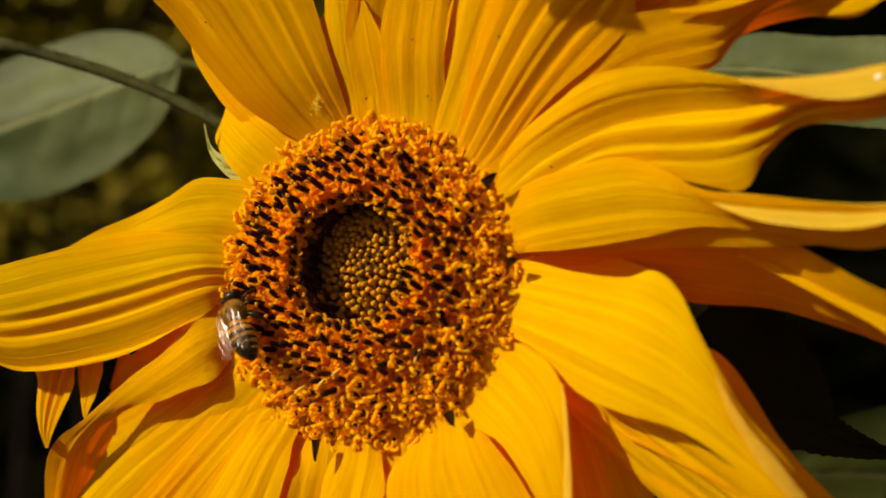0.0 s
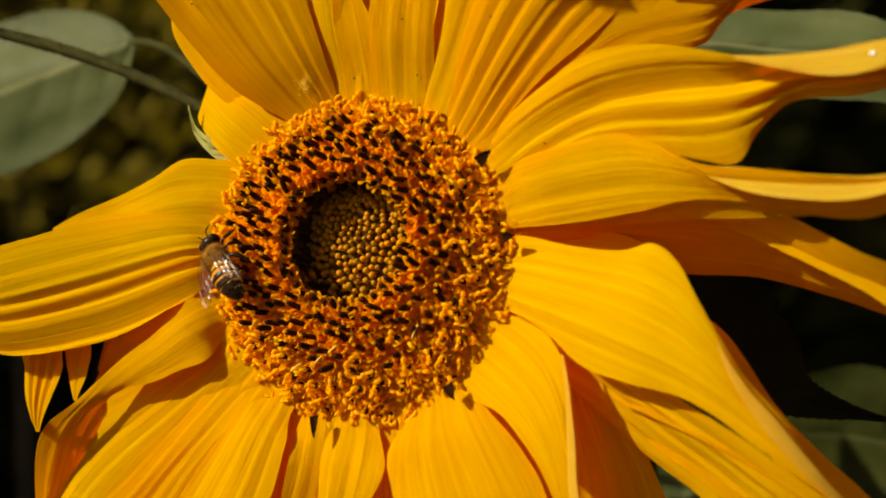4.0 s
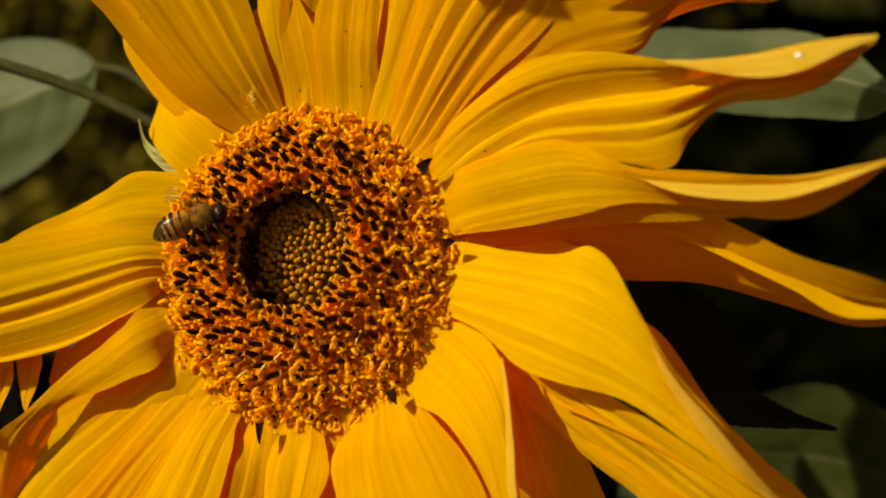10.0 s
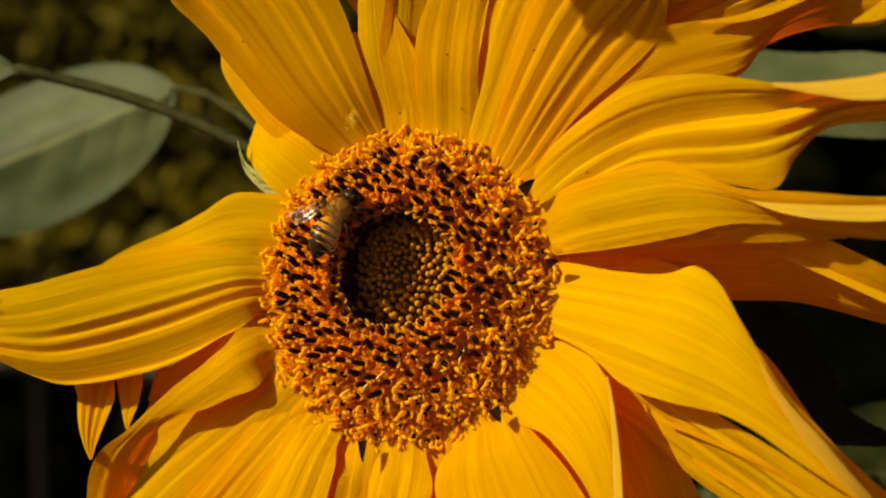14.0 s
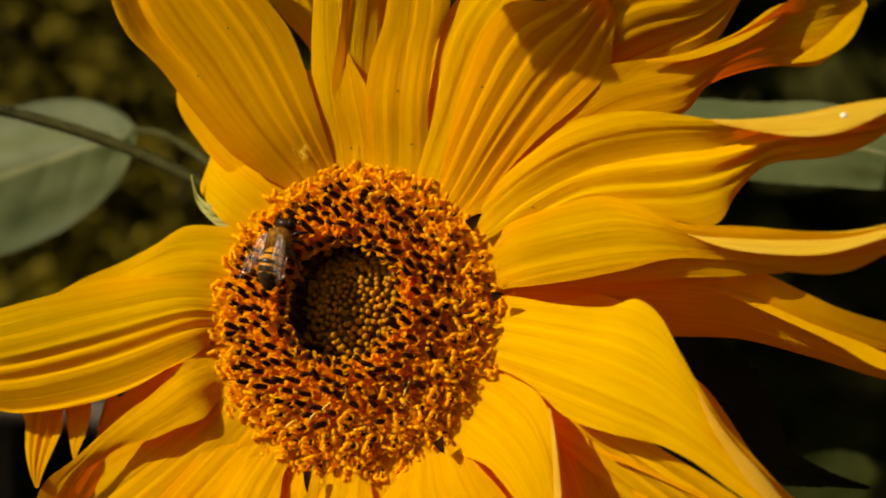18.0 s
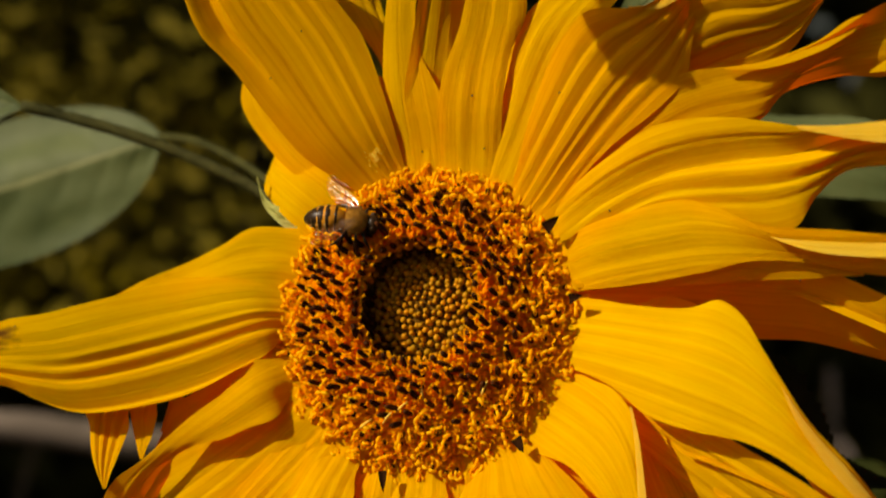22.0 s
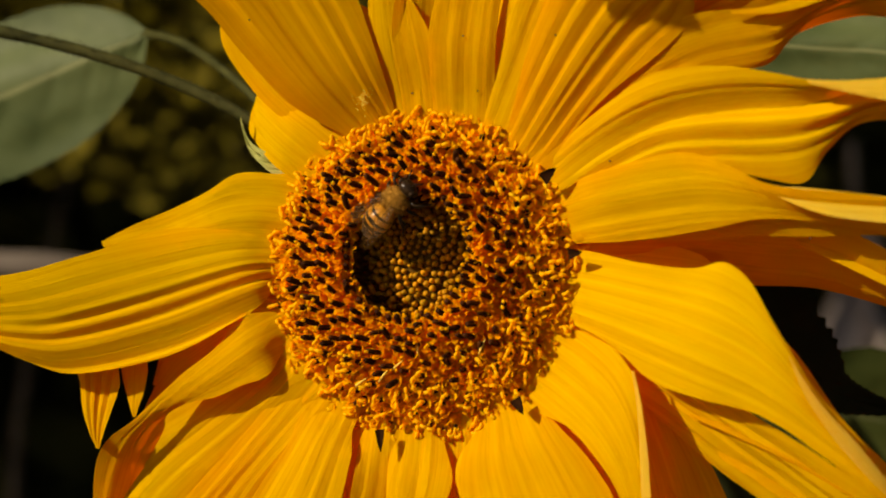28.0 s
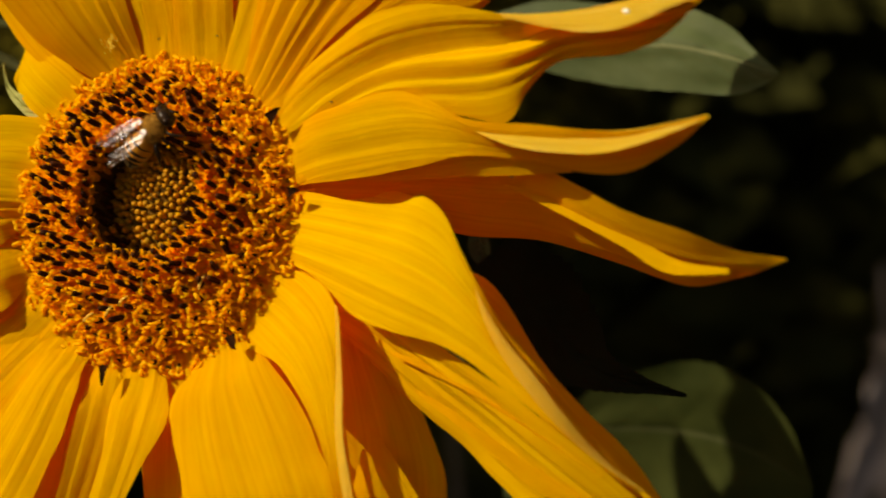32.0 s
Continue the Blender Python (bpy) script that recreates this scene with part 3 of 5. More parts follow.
last = petal(flower, ((-2.48, 0.12, -0.15, 0.36, -86, 0), (-2.97, 0.09, 0.08, 0.67, -60, 4), (-3.94, -0.23, 0.3, 0.99, -62, 2), (-4.87, -0.62, 0.6, 1.0, -64, -2), (-5.91, -0.89, 0.92, 0.91, -67, -3), (-6.62, -0.88, 1.12, 0.75, -62, -1), (-7.31, -0.94, 1.22, 0.54, -44, 0), (-8.21, -1.06, 1.22, 0.42, -34, 0), (-9.11, -1.07, 1.12, 0.06, -88, 0)), bulge=0.02, folds=((-0.45, 0.2, 0.04, 0.03, 0.9), (0.1, 0.15, 0.05, 0.15, 0.55), (0.4, 0.16, 0.05, 0.15, 0.8), (1.0, 0.4, 0.05, 0.24, 0.9), (-0.15, 0.1, 0.03, 0.025, 0.8)), wave=0.008, mat=PETAL_WITHERED)
last = petal(flower, ((-2.42, -0.81, -0.15, 0.26, -76, 0), (-2.74, -1.19, 0.1, 0.33, -63, 0), (-3.13, -1.54, 0.2, 0.38, -52, 0), (-3.57, -1.83, 0.28, 0.33, -40, -3), (-4.01, -2.09, 0.33, 0.24, -17, -14), (-4.42, -2.42, 0.35, 0.28, 9, -30), (-4.7, -2.74, 0.3, 0.43, 5, -34), (-4.96, -3.15, 0.2, 0.42, 0, -38), (-5.26, -3.81, 0, 0.29, -10, -33), (-5.49, -4.39, -0.3, 0.19, -1, -15), (-5.69, -5.06, -0.7, 0.04, -1, 0)), bulge=0.05, deep=0.025)
last = petal(flower, ((-2.45, -0.58, -0.28, 0.29, -86, 0), (-3.06, -1.09, -0.15, 0.25, -61, -11), (-3.8, -1.46, -0.1, 0.31, -35, -19), (-4.16, -1.65, -0.15, 0.32, -57, -18), (-4.49, -2.04, -0.3, 0.18, -42, -34), (-4.87, -2.36, -0.4, 0.02, -64, 0)), bulge=0.02, deep=0.015)
last = petal(flower, ((-5.43, -1.38, 0.1, 0.39, -2, 0), (-5.35, -1.93, 0.3, 0.36, -2, 0), (-5.29, -2.33, 0.5, 0.26, -2, 0), (-5.24, -2.68, 0.6, 0.13, -2, 0), (-5.21, -2.93, 0.6, 0.03, -2, 0)), bulge=0.05, folds=((-0.5, 0.2, 0.16, 0.16, 1.2), (0.0, 0.2, 0.16, 0.16, 1.2), (0.5, 0.2, 0.16, 0.14, 1.2)))
last = petal(flower, ((-4.88, -1.24, -0.1, 0.26, -2, 0), (-4.83, -1.71, 0.1, 0.24, -2, 0), (-4.77, -2.03, 0.2, 0.16, -2, 0), (-4.73, -2.29, 0.3, 0.07, -2, 0), (-4.72, -2.42, 0.3, 0.03, -2, 0)), bulge=0.05, folds=((0.1, 0.3, 0.16, 0.10, 1.2),))
last = petal(flower, ((-4.34, -1.17, -0.2, 0.10, -14, 0), (-4.39, -1.37, -0.2, 0.12, -13, 0), (-4.46, -1.62, -0.2, 0.11, -13, 0), (-4.61, -1.93, -0.2, 0.03, -13, 0)), bulge=0.05)
last = petal(flower, ((-2.02, -1.43, -0.25, 0.55, -46, 0), (-2.43, -1.93, -0.2, 0.64, -44, -4), (-3, -2.46, -0.18, 0.77, -45, -8), (-3.7, -2.96, -0.15, 0.97, -43, -7), (-4.25, -3.42, -0.15, 1.14, -43, -6), (-4.66, -4, -0.15, 1.14, -48, -5), (-5.04, -4.49, -0.25, 0.95, -53, -3), (-5.41, -4.93, -0.45, 0.63, -61, 0), (-5.79, -5.31, -0.8, 0.26, -83, 0)), bulge=0.03, deep=0.06)
last = petal(flower, ((-1.94, -2.13, -0.18, 0.46, -24, 0), (-2.38, -2.7, -0.08, 0.52, -9, -5), (-3, -3.4, 0, 0.64, 3, -11), (-3.64, -4.25, 0.02, 0.68, -4, -13), (-4.23, -5.17, 0, 0.77, -5, -11), (-4.93, -6.11, -0.2, 0.81, -2, -7), (-5.97, -7.16, -0.6, 0.11, -6, 0)), bulge=0.03)
last = petal(flower, ((-1.54, -2.28, -0.15, 0.25, -23, 0), (-1.62, -2.83, 0.02, 0.46, -10, 0), (-1.89, -3.53, 0.12, 0.67, -13, 0), (-2.32, -4.31, 0.14, 0.77, -2, 0), (-2.75, -5.14, 0.1, 0.93, 5, 0), (-3.32, -6.13, -0.2, 0.85, 6, 0), (-4, -7.25, -0.6, 0.22, -6, 0)), bulge=0.04)
last = petal(flower, ((-1.12, -2.55, -0.4, 0.37, -10, 0), (-1.16, -3.56, -0.45, 0.4, 4, 0), (-1.44, -4.79, -0.55, 0.48, 5, 0), (-1.67, -5.83, -0.65, 0.53, 6, 0), (-1.78, -6.99, -0.9, 0.1, 7, 0)), bulge=0.02)
last = petal(flower, ((-0.6, -2.68, -0.28, 0.39, 1, 0), (-0.58, -3.37, -0.22, 0.35, -23, -26), (-0.81, -4.14, -0.2, 0.43, -16, -35), (-1.05, -5.02, -0.25, 0.41, 1, -38), (-1.31, -5.95, -0.4, 0.36, 3, -24), (-1.59, -6.79, -0.8, 0.05, -18, 0)), bulge=0.03)
last = petal(flower, ((-0.06, -2.68, -0.15, 0.34, 8, 0), (0.05, -3.23, 0, 0.33, -3, 0), (-0.1, -3.9, 0.08, 0.38, -2, 0), (-0.36, -4.62, 0.06, 0.33, 9, 0), (-0.57, -5.06, 0, 0.33, 13, 0), (-0.74, -5.82, -0.2, 0.3, 15, 0), (-0.83, -6.65, -0.6, 0.02, 6, 0)), bulge=0.06)
last = petal(flower, ((0.51, -2.4, -0.35, 0.48, 9, 0), (0.44, -3.44, -0.4, 0.26, 4, 0), (0.44, -4.61, -0.5, 0.41, 5, 0), (0.49, -5.61, -0.6, 0.53, 6, 0), (0.31, -6.75, -0.9, 0.1, 7, 0)), bulge=0.04)
last = petal(flower, ((1.4, -2.16, -0.15, 0.46, 20, 0), (1.57, -2.68, 0.05, 0.93, 15, 0), (1.86, -3.22, 0.15, 1.12, 13, 0), (2.13, -3.78, 0.2, 1.17, 14, 0), (2.4, -4.39, 0.2, 1.25, 17, 0), (2.73, -5.14, 0, 1.21, 22, 0), (2.44, -6.3, -0.4, 0.19, -7, 0)), bulge=0.05)
last = petal(flower, ((1.72, -2.05, -0.35, 0.31, 29, 0), (2.45, -2.84, -0.4, 0.42, -8, 0), (3, -3.85, -0.45, 0.55, -4, 0), (3.36, -4.78, -0.5, 0.59, 5, 0), (3.24, -5.73, -0.7, 0.1, -20, 0)), bulge=0.04)
last = petal(flower, ((2.16, -1.42, -0.15, 0.64, 55, 0), (2.79, -1.67, 0.1, 0.7, 59, 0), (3.23, -2.15, 0.35, 0.64, 63, 0), (3.5, -2.79, 0.45, 0.49, 67, 0), (3.67, -3.51, 0.45, 0.36, 72, 0), (3.81, -4.29, 0.3, 0.31, 73, 0), (3.96, -5.12, 0.1, 0.1, 30, 0)), bulge=0.05)
folded_margin(last, ((3.44, -1.34, 0.38, 0.02, 3, 0), (3.57, -1.89, 0.5, 0.05, 33, 27), (3.66, -2.6, 0.55, 0.075, 3, 28), (3.72, -3.26, 0.57, 0.085, 4, 26), (3.86, -3.91, 0.54, 0.09, 5, 16), (3.99, -4.56, 0.42, 0.08, 5, 0)), PETAL_PALE)
last = petal(flower, ((3.17, -1.28, -0.4, 0.42, -22, 0), (3.75, -2.34, -0.45, 0.65, -16, -13), (4.08, -3.31, -0.5, 0.73, 4, -24), (4.24, -4.29, -0.6, 0.8, 7, -18), (4.44, -5.22, -0.8, 0.19, -8, 0)), bulge=0.03)
folded_margin(last, ((3.93, -3.13, -0.2, 0.03, -21, 0), (4.18, -3.58, -0.15, 0.19, -2, 0), (4.54, -4.14, -0.2, 0.23, 5, 0), (5.04, -4.79, -0.3, 0.18, -8, 0)), PETAL)
folded_margin(last, ((3.86, -3.46, -0.12, 0.03, 4, 0), (3.89, -3.75, -0.1, 0.1, 4, 0), (3.92, -4.19, -0.1, 0.19, 5, 0), (4.04, -4.84, -0.2, 0.23, 5, 0)), PETAL)
last = petal(flower, ((2.49, -0.14, -0.15, 0.53, -93, 0), (3.28, -0.37, 0.12, 0.67, -103, 0), (4.01, -0.64, 0.4, 0.89, -108, 0), (4.64, -0.7, 0.6, 1.02, -98, 0), (5.16, -0.89, 0.7, 0.95, -90, 0), (5.6, -1.27, 0.78, 0.83, -81, 0), (6.04, -1.74, 0.8, 0.74, -73, 0), (6.46, -2.15, 0.78, 0.64, -65, 0), (6.9, -2.54, 0.7, 0.48, -66, 0), (7.28, -2.93, 0.55, 0.33, -68, 0), (7.73, -3.37, 0.35, 0.16, -72, 0), (8.18, -3.75, 0.1, 0.02, -87, 0)), bulge=0.05, deep=0.04)
folded_margin(last, ((5.74, -1.0, 0.84, 0.03, -71, 0), (6.0, -1.47, 0.92, 0.06, -128, 23), (6.28, -1.86, 0.96, 0.10, -108, 19), (6.68, -2.31, 0.94, 0.13, -105, 15), (7.08, -2.76, 0.84, 0.10, -112, 18), (7.46, -3.15, 0.66, 0.07, -103, 21), (7.84, -3.46, 0.45, 0.04, -90, 20), (8.24, -3.73, 0.2, 0.02, -72, 0)), PETAL_PALE)
last = petal(flower, ((3.08, -1.17, -0.25, 0.4, -79, 0), (4, -1.77, -0.15, 0.49, -101, -24), (4.88, -2.34, -0.1, 0.65, -113, -32), (5.67, -2.84, -0.1, 0.71, -127, -34), (6.48, -3.42, -0.1, 0.74, -139, -28), (7.34, -4.02, -0.2, 0.66, -148, -18), (8.49, -4.24, -0.3, 0.04, -87, 0)), bulge=0.03, deep=0.09)
folded_margin(last, ((4.23, -1.99, 0, 0.05, -53, 0), (4.96, -2.23, 0.08, 0.13, -42, 23), (5.78, -2.56, 0.12, 0.16, -46, 30), (6.65, -3.02, 0.12, 0.14, -52, 35), (7.59, -3.58, 0.05, 0.02, -72, 0)), PETAL)
folded_margin(last, ((4.7, -2.57, -0.02, 0.06, -77, 0), (5.35, -2.9, 0.05, 0.08, -95, 22), (6.06, -3.34, 0.08, 0.11, -103, 28), (6.81, -3.79, 0.05, 0.14, -120, 22), (7.63, -4.04, -0.05, 0.02, -87, 0)), PETAL)
last = petal(flower, ((5.46, -1.18, -0.4, 0.35, -101, 0), (6.31, -2.19, -0.45, 0.27, -126, 0), (6.94, -2.86, -0.5, 0.31, -143, 0), (7.61, -3.43, -0.55, 0.3, -132, 0), (8.33, -3.92, -0.6, 0.05, -149, 0)), bulge=0.04)
last = petal(flower, ((2.27, 0.55, -0.4, 0.17, -77, 0), (3.23, 0.51, -0.6, 0.32, -82, -39), (4.27, 0.52, -0.85, 0.61, -123, -47), (5.32, 0.45, -0.9, 0.85, -135, -40), (6.23, 0.39, -0.75, 0.85, -117, -55), (7.45, -0.06, -0.5, 0.93, -124, -67), (8.54, -0.4, -0.2, 0.86, -102, -67), (9.36, -0.47, 0.1, 0.35, -84, -62), (10.06, -0.4, 0.35, 0.02, -61, 0)), bulge=0.04, mat=PETAL_DEEP)
folded_margin(last, ((5.69, 0.66, -0.5, 0.02, -59, 0), (6.27, 0.46, -0.42, 0.07, -120, 25), (7.03, 0.14, -0.28, 0.11, -105, 35), (7.67, -0.15, -0.12, 0.12, -102, 29), (8.43, -0.53, 0.05, 0.13, -122, 22), (9.27, -0.59, 0.25, 0.04, -87, 0)), PETAL)
last = petal(flower, ((2.32, 0.98, -0.15, 0.35, -77, 0), (2.86, 1.1, 0.02, 0.5, -74, 0), (3.56, 1.23, 0.15, 0.61, -68, 0), (4.34, 1.37, 0.3, 0.61, -70, -5), (5.02, 1.36, 0.45, 0.48, -56, -12), (5.83, 1.17, 0.6, 0.47, -36, -25), (6.81, 1.03, 0.75, 0.46, -51, -33), (7.83, 0.97, 0.9, 0.36, -90, -45), (8.57, 1.17, 1.15, 0.21, -90, -45), (9.06, 1.38, 1.4, 0.02, -87, 0)), bulge=0.05, deep=0.02)
folded_margin(last, ((5.15, 1.52, 0.56, 0.03, -55, 0), (5.6, 1.33, 0.68, 0.12, -67, 24), (6.14, 1.21, 0.8, 0.22, -67, 22), (6.98, 1.11, 0.94, 0.21, -80, 22), (7.75, 1.09, 1.08, 0.19, -107, 24), (8.44, 1.22, 1.24, 0.17, -128, 17), (9.07, 1.4, 1.38, 0.02, -73, 0)), PETAL_PALE)
folded_margin(last, ((2.42, 0.66, -0.2, 0.06, -85, 0), (3.36, 0.67, 0, 0.1, -103, -37), (4.32, 0.77, 0.1, 0.19, -104, -40), (5.32, 0.89, 0.18, 0.25, -102, -41), (6.17, 0.87, 0.25, 0.2, -116, -37), (6.93, 0.78, 0.3, 0.03, -68, 0)), PETAL)
last = petal(flower, ((2.23, 1.48, -0.15, 0.19, -55, 0), (2.81, 1.93, 0, 0.39, -43, 0), (3.51, 2.33, 0.12, 0.65, -45, 0), (4.24, 2.41, 0.25, 0.93, -52, -5), (4.97, 2.37, 0.38, 0.99, -60, -12), (5.65, 2.3, 0.52, 0.89, -71, -20), (6.17, 2.44, 0.68, 0.59, -85, -35), (6.81, 2.65, 0.8, 0.45, -111, -49), (7.74, 2.73, 0.95, 0.44, -106, -43), (8.4, 2.87, 1.1, 0.31, -107, -41), (8.85, 3.08, 1.2, 0.03, -73, 0)), bulge=0.04, folds=((-0.15, 0.6, 0.06, 0.32, 1.1, 0.1), (0.35, 0.3, 0.05, 0.08, 0.9), (-0.7, 0.1, 0.04, 0.03, 0.8), (0.65, 0.04, 0.15, 0.03, 0.8)), wave=0.015)
folded_margin(last, ((5.95, 2.9, 1.05, 0.04, -55, 0), (6.59, 2.8, 1.15, 0.16, -47, 18), (7.26, 2.76, 1.25, 0.22, -64, 21), (7.87, 2.85, 1.32, 0.22, -76, 21), (8.43, 3, 1.36, 0.12, -72, 24), (8.9, 3.09, 1.38, 0.03, -69, 0)), PETAL_PALE)
last = petal(flower, ((1.62, 2.1, -0.15, 0.35, -43, 0), (2.2, 3.01, 0.1, 0.67, -27, -4), (2.83, 3.82, 0.35, 0.94, -29, -9), (3.22, 4.23, 0.52, 0.98, -33, -13), (3.5, 4.44, 0.65, 0.9, -34, -18), (3.95, 4.71, 0.8, 0.49, -28, -35), (4.39, 5.29, 0.85, 0.29, -25, -44), (4.67, 5.93, 0.8, 0.22, -35, -27), (4.92, 6.67, 0.6, 0.04, -3, 0)), bulge=0.04, folds=((-0.62, 0.2, 0.04, 0.06, 0.8), (-0.2, 0.25, 0.04, 0.1, 0.9), (0.18, 0.1, 0.04, 0.04, 0.7), (0.5, 0.25, 0.05, 0.09, 0.8), (0.8, 0.05, 0.1, 0.03, 0.9)), wave=0.015, mat=PETAL_DEEP)
folded_margin(last, ((3.33, 4.9, 1, 0.03, -39, 0), (3.81, 4.91, 1.02, 0.06, -39, 0), (4.21, 5.24, 1.03, 0.11, -32, 0), (4.43, 5.66, 1, 0.08, -35, 0), (4.68, 6.18, 0.9, 0.1, -29, 0)), PETAL_PALE)
last = petal(flower, ((1.98, 1.85, -0.2, 0.28, -36, 0), (3.1, 2.91, 0, 0.19, -77, -15), (4.09, 3.57, 0.2, 0.44, -93, -24), (5.32, 3.66, 0.32, 0.51, -101, -36), (6, 4.02, 0.42, 0.53, -133, -40), (6.84, 4.38, 0.48, 0.66, -123, -43), (7.52, 4.47, 0.5, 0.62, -99, -36), (8.07, 4.9, 0.45, 0.15, -89, 0)), bulge=0.03, mat=PETAL_DEEP)
folded_margin(last, ((4.81, 3.97, 0.6, 0.03, -39, 0), (5.47, 4.01, 0.66, 0.09, -46, 19), (6.22, 4.25, 0.72, 0.11, -67, 26), (6.74, 4.58, 0.73, 0.12, -64, 20), (7.12, 4.79, 0.72, 0.02, -68, 0)), PETAL)
folded_margin(last, ((7.03, 3.88, 0.62, 0.04, -134, 0), (7.47, 4.04, 0.68, 0.16, -91, 11), (7.83, 4.33, 0.7, 0.19, -75, 9), (8.09, 4.71, 0.65, 0.03, -47, 0)), PETAL)
last = petal(flower, ((1.21, 2.73, -0.25, 0.35, -43, 0), (1.54, 3.85, 0.05, 0.4, -29, 0), (1.97, 4.77, 0.35, 0.51, -29, 0), (2.61, 5.32, 0.5, 0.44, -28, 0), (3.18, 5.64, 0.6, 0.21, -28, 0), (3.76, 6.13, 0.6, 0.07, -46, 0)), bulge=0.04)
last = petal(flower, ((0.56, 2.79, -0.15, 0.44, 3, 0), (0.6, 3.54, 0.05, 0.5, 5, 0), (0.72, 4.3, 0.25, 0.58, 13, 0), (1.03, 4.97, 0.5, 0.57, 10, 0), (1.1, 5.71, 0.8, 0.39, 5, 0), (1.13, 6.36, 1, 0.19, -3, 0), (1.14, 7.05, 1.2, 0.02, -3, 0)), bulge=0.04, deep=0.03)
last = petal(flower, ((-0.05, 2.83, -0.22, 0.32, 0, 0), (-0.04, 3.91, -0.1, 0.37, 5, -24), (0.09, 5.03, 0.1, 0.52, 9, -35), (0.25, 6.02, 0.35, 0.53, 9, -35), (0.26, 6.94, 0.55, 0.24, 6, -25)), bulge=0.02)
last = petal(flower, ((-0.3, 2.8, -0.2, 0.38, -4, 0), (-0.38, 3.61, 0, 0.3, -1, 0), (-0.63, 4.68, 0.2, 0.31, -10, 0), (-0.56, 5.74, 0.45, 0.25, -2, 0), (-0.37, 6.54, 0.65, 0.22, -3, 0), (-0.25, 7.17, 0.8, 0.06, -3, 0)), bulge=0.03, folds=((-0.3, 0.05, 0.1, 0.012, 0.9), (0.5, 0.2, 0.04, 0.02, 0.6)))
last = petal(flower, ((3.84, 4.23, 0.2, 0.60, -82, -38), (4.73, 4.61, 0.42, 0.84, -72, -42), (5.55, 4.69, 0.5, 0.57, -63, -42), (6.21, 5.1, 0.5, 0.23, -94, -35), (6.65, 5.7, 0.45, 0.02, -68, 0)), bulge=0.03, deep=0.09, mat=PETAL_DEEP)
last = petal(flower, ((-1.13, 4.77, -0.7, 0.16, 38, 0), (-1.68, 5.68, -0.8, 0.48, 47, -47), (-2.07, 6.49, -0.9, 0.66, 11, -37), (-2.54, 7.44, -1, 0.62, 13, -29)), bulge=0.04)


# ---- green parts of the plant ----


def leaf(parent, stations, mat, label, teeth=0.03, cup=0.15, name="leaf", ridge=0.0):
    """A leaf blade with a sunken midrib, side veins and a toothed edge; stations as for a petal."""
    rows = []
    for u, v, w, half, bearing, lift in stations:
        b, t = radians(bearing), radians(lift)
        rows.append((u, v, w, half * math.cos(b) * math.cos(t), half * math.sin(b) * math.cos(t), half * math.sin(t)))
    nl, nw = 48, 32
    line = catmull(rows, nl)
    seed = prng.uniform(0, 50)
    grid = []
    for i in range(nl + 1):
        s = i / nl
        c, h = Vector(line[i][:3]), Vector(line[i][3:])
        half = max(h.length, 0.02)
        row = []
        for j in range(nw + 1):
            q = j / nw * 2 - 1
            vein = abs(((s * 7 - abs(q) * 1.3) % 1.0) - 0.5) * 2
            z = -0.035 * math.exp(-(q * 14) ** 2) - 0.05 * math.exp(-((1 - vein) * 6) ** 2) * (1 - abs(q)) + cup * half * q * q - ridge * half * abs(q)
            z += 0.10 * half * noise.noise((s * 4 + seed, q * 1.7, 0))
            tooth = teeth * ((s * 26) % 1.0) * abs(q) ** 6
            row.append((c + h * q * (1 + tooth) + Vector((0, 0, z))) * 0.01)
        grid.append(row)
    bm = bmesh.new()
    sheet(bm, grid)
    return part(name, bm, mat, parent, label)


def stalk(parent, path, radius, mat, label, name="leaf_stalk", hairs=120):
    pts = catmull(path, 30) * 0.01
    bm = bmesh.new()
    tube(bm, pts, [radius * 0.01 * (1 + 0.15 * noise.noise((i * 0.3, radius, 0))) for i in range(31)], 10)
    for _ in range(hairs):
        k = prng.randrange(1, 30)
        p = Vector(pts[k]) + (Vector(pts[k + 1]) - Vector(pts[k])) * prng.random()
        way = (Vector(pts[k + 1]) - Vector(pts[k - 1])).normalized()
        out = way.cross(Vector((prng.uniform(-1, 1), prng.uniform(-1, 1), prng.uniform(-1, 1)))).normalized()
        tube(bm, [p + out * radius * 0.009, p + out * (radius * 0.01 + prng.uniform(0.0004, 0.0011))], [0.00007, 0.00002], 3, caps=False)
    return part(name, bm, mat, parent, label)


swaying = leaf(flower, ((-8.14, 4.94, -7, 0.05, -54, 0), (-8.49, 4.66, -7, 0.63, -54, 0), (-9.16, 4.2, -7, 1.17, -53, 0), (-9.98, 3.6, -7, 1.53, -53, 0), (-10.96, 2.86, -7, 1.65, -53, 0), (-12.06, 2.09, -7, 1.61, -52, 0), (-13.32, 1.24, -7, 1.18, -52, 0), (-14.35, 0.52, -7, 0.09, -51, 0)), LEAF, "broad grey-green leaf with a pale midrib", ridge=0.4)
leaf(flower, ((-8.64, 4.26, -1.7, 0.04, -58, 0), (-9.02, 4.35, -1.7, 0.31, -58, 0), (-9.80, 4.49, -1.7, 0.74, -57, 0), (-10.98, 4.77, -1.7, 1.08, -57, 0), (-12.34, 5.16, -1.7, 0.88, -57, 0), (-13.60, 5.56, -1.7, 0.08, -56, 0)), LEAF, "grey-green folded leaf at the end of its stalk")
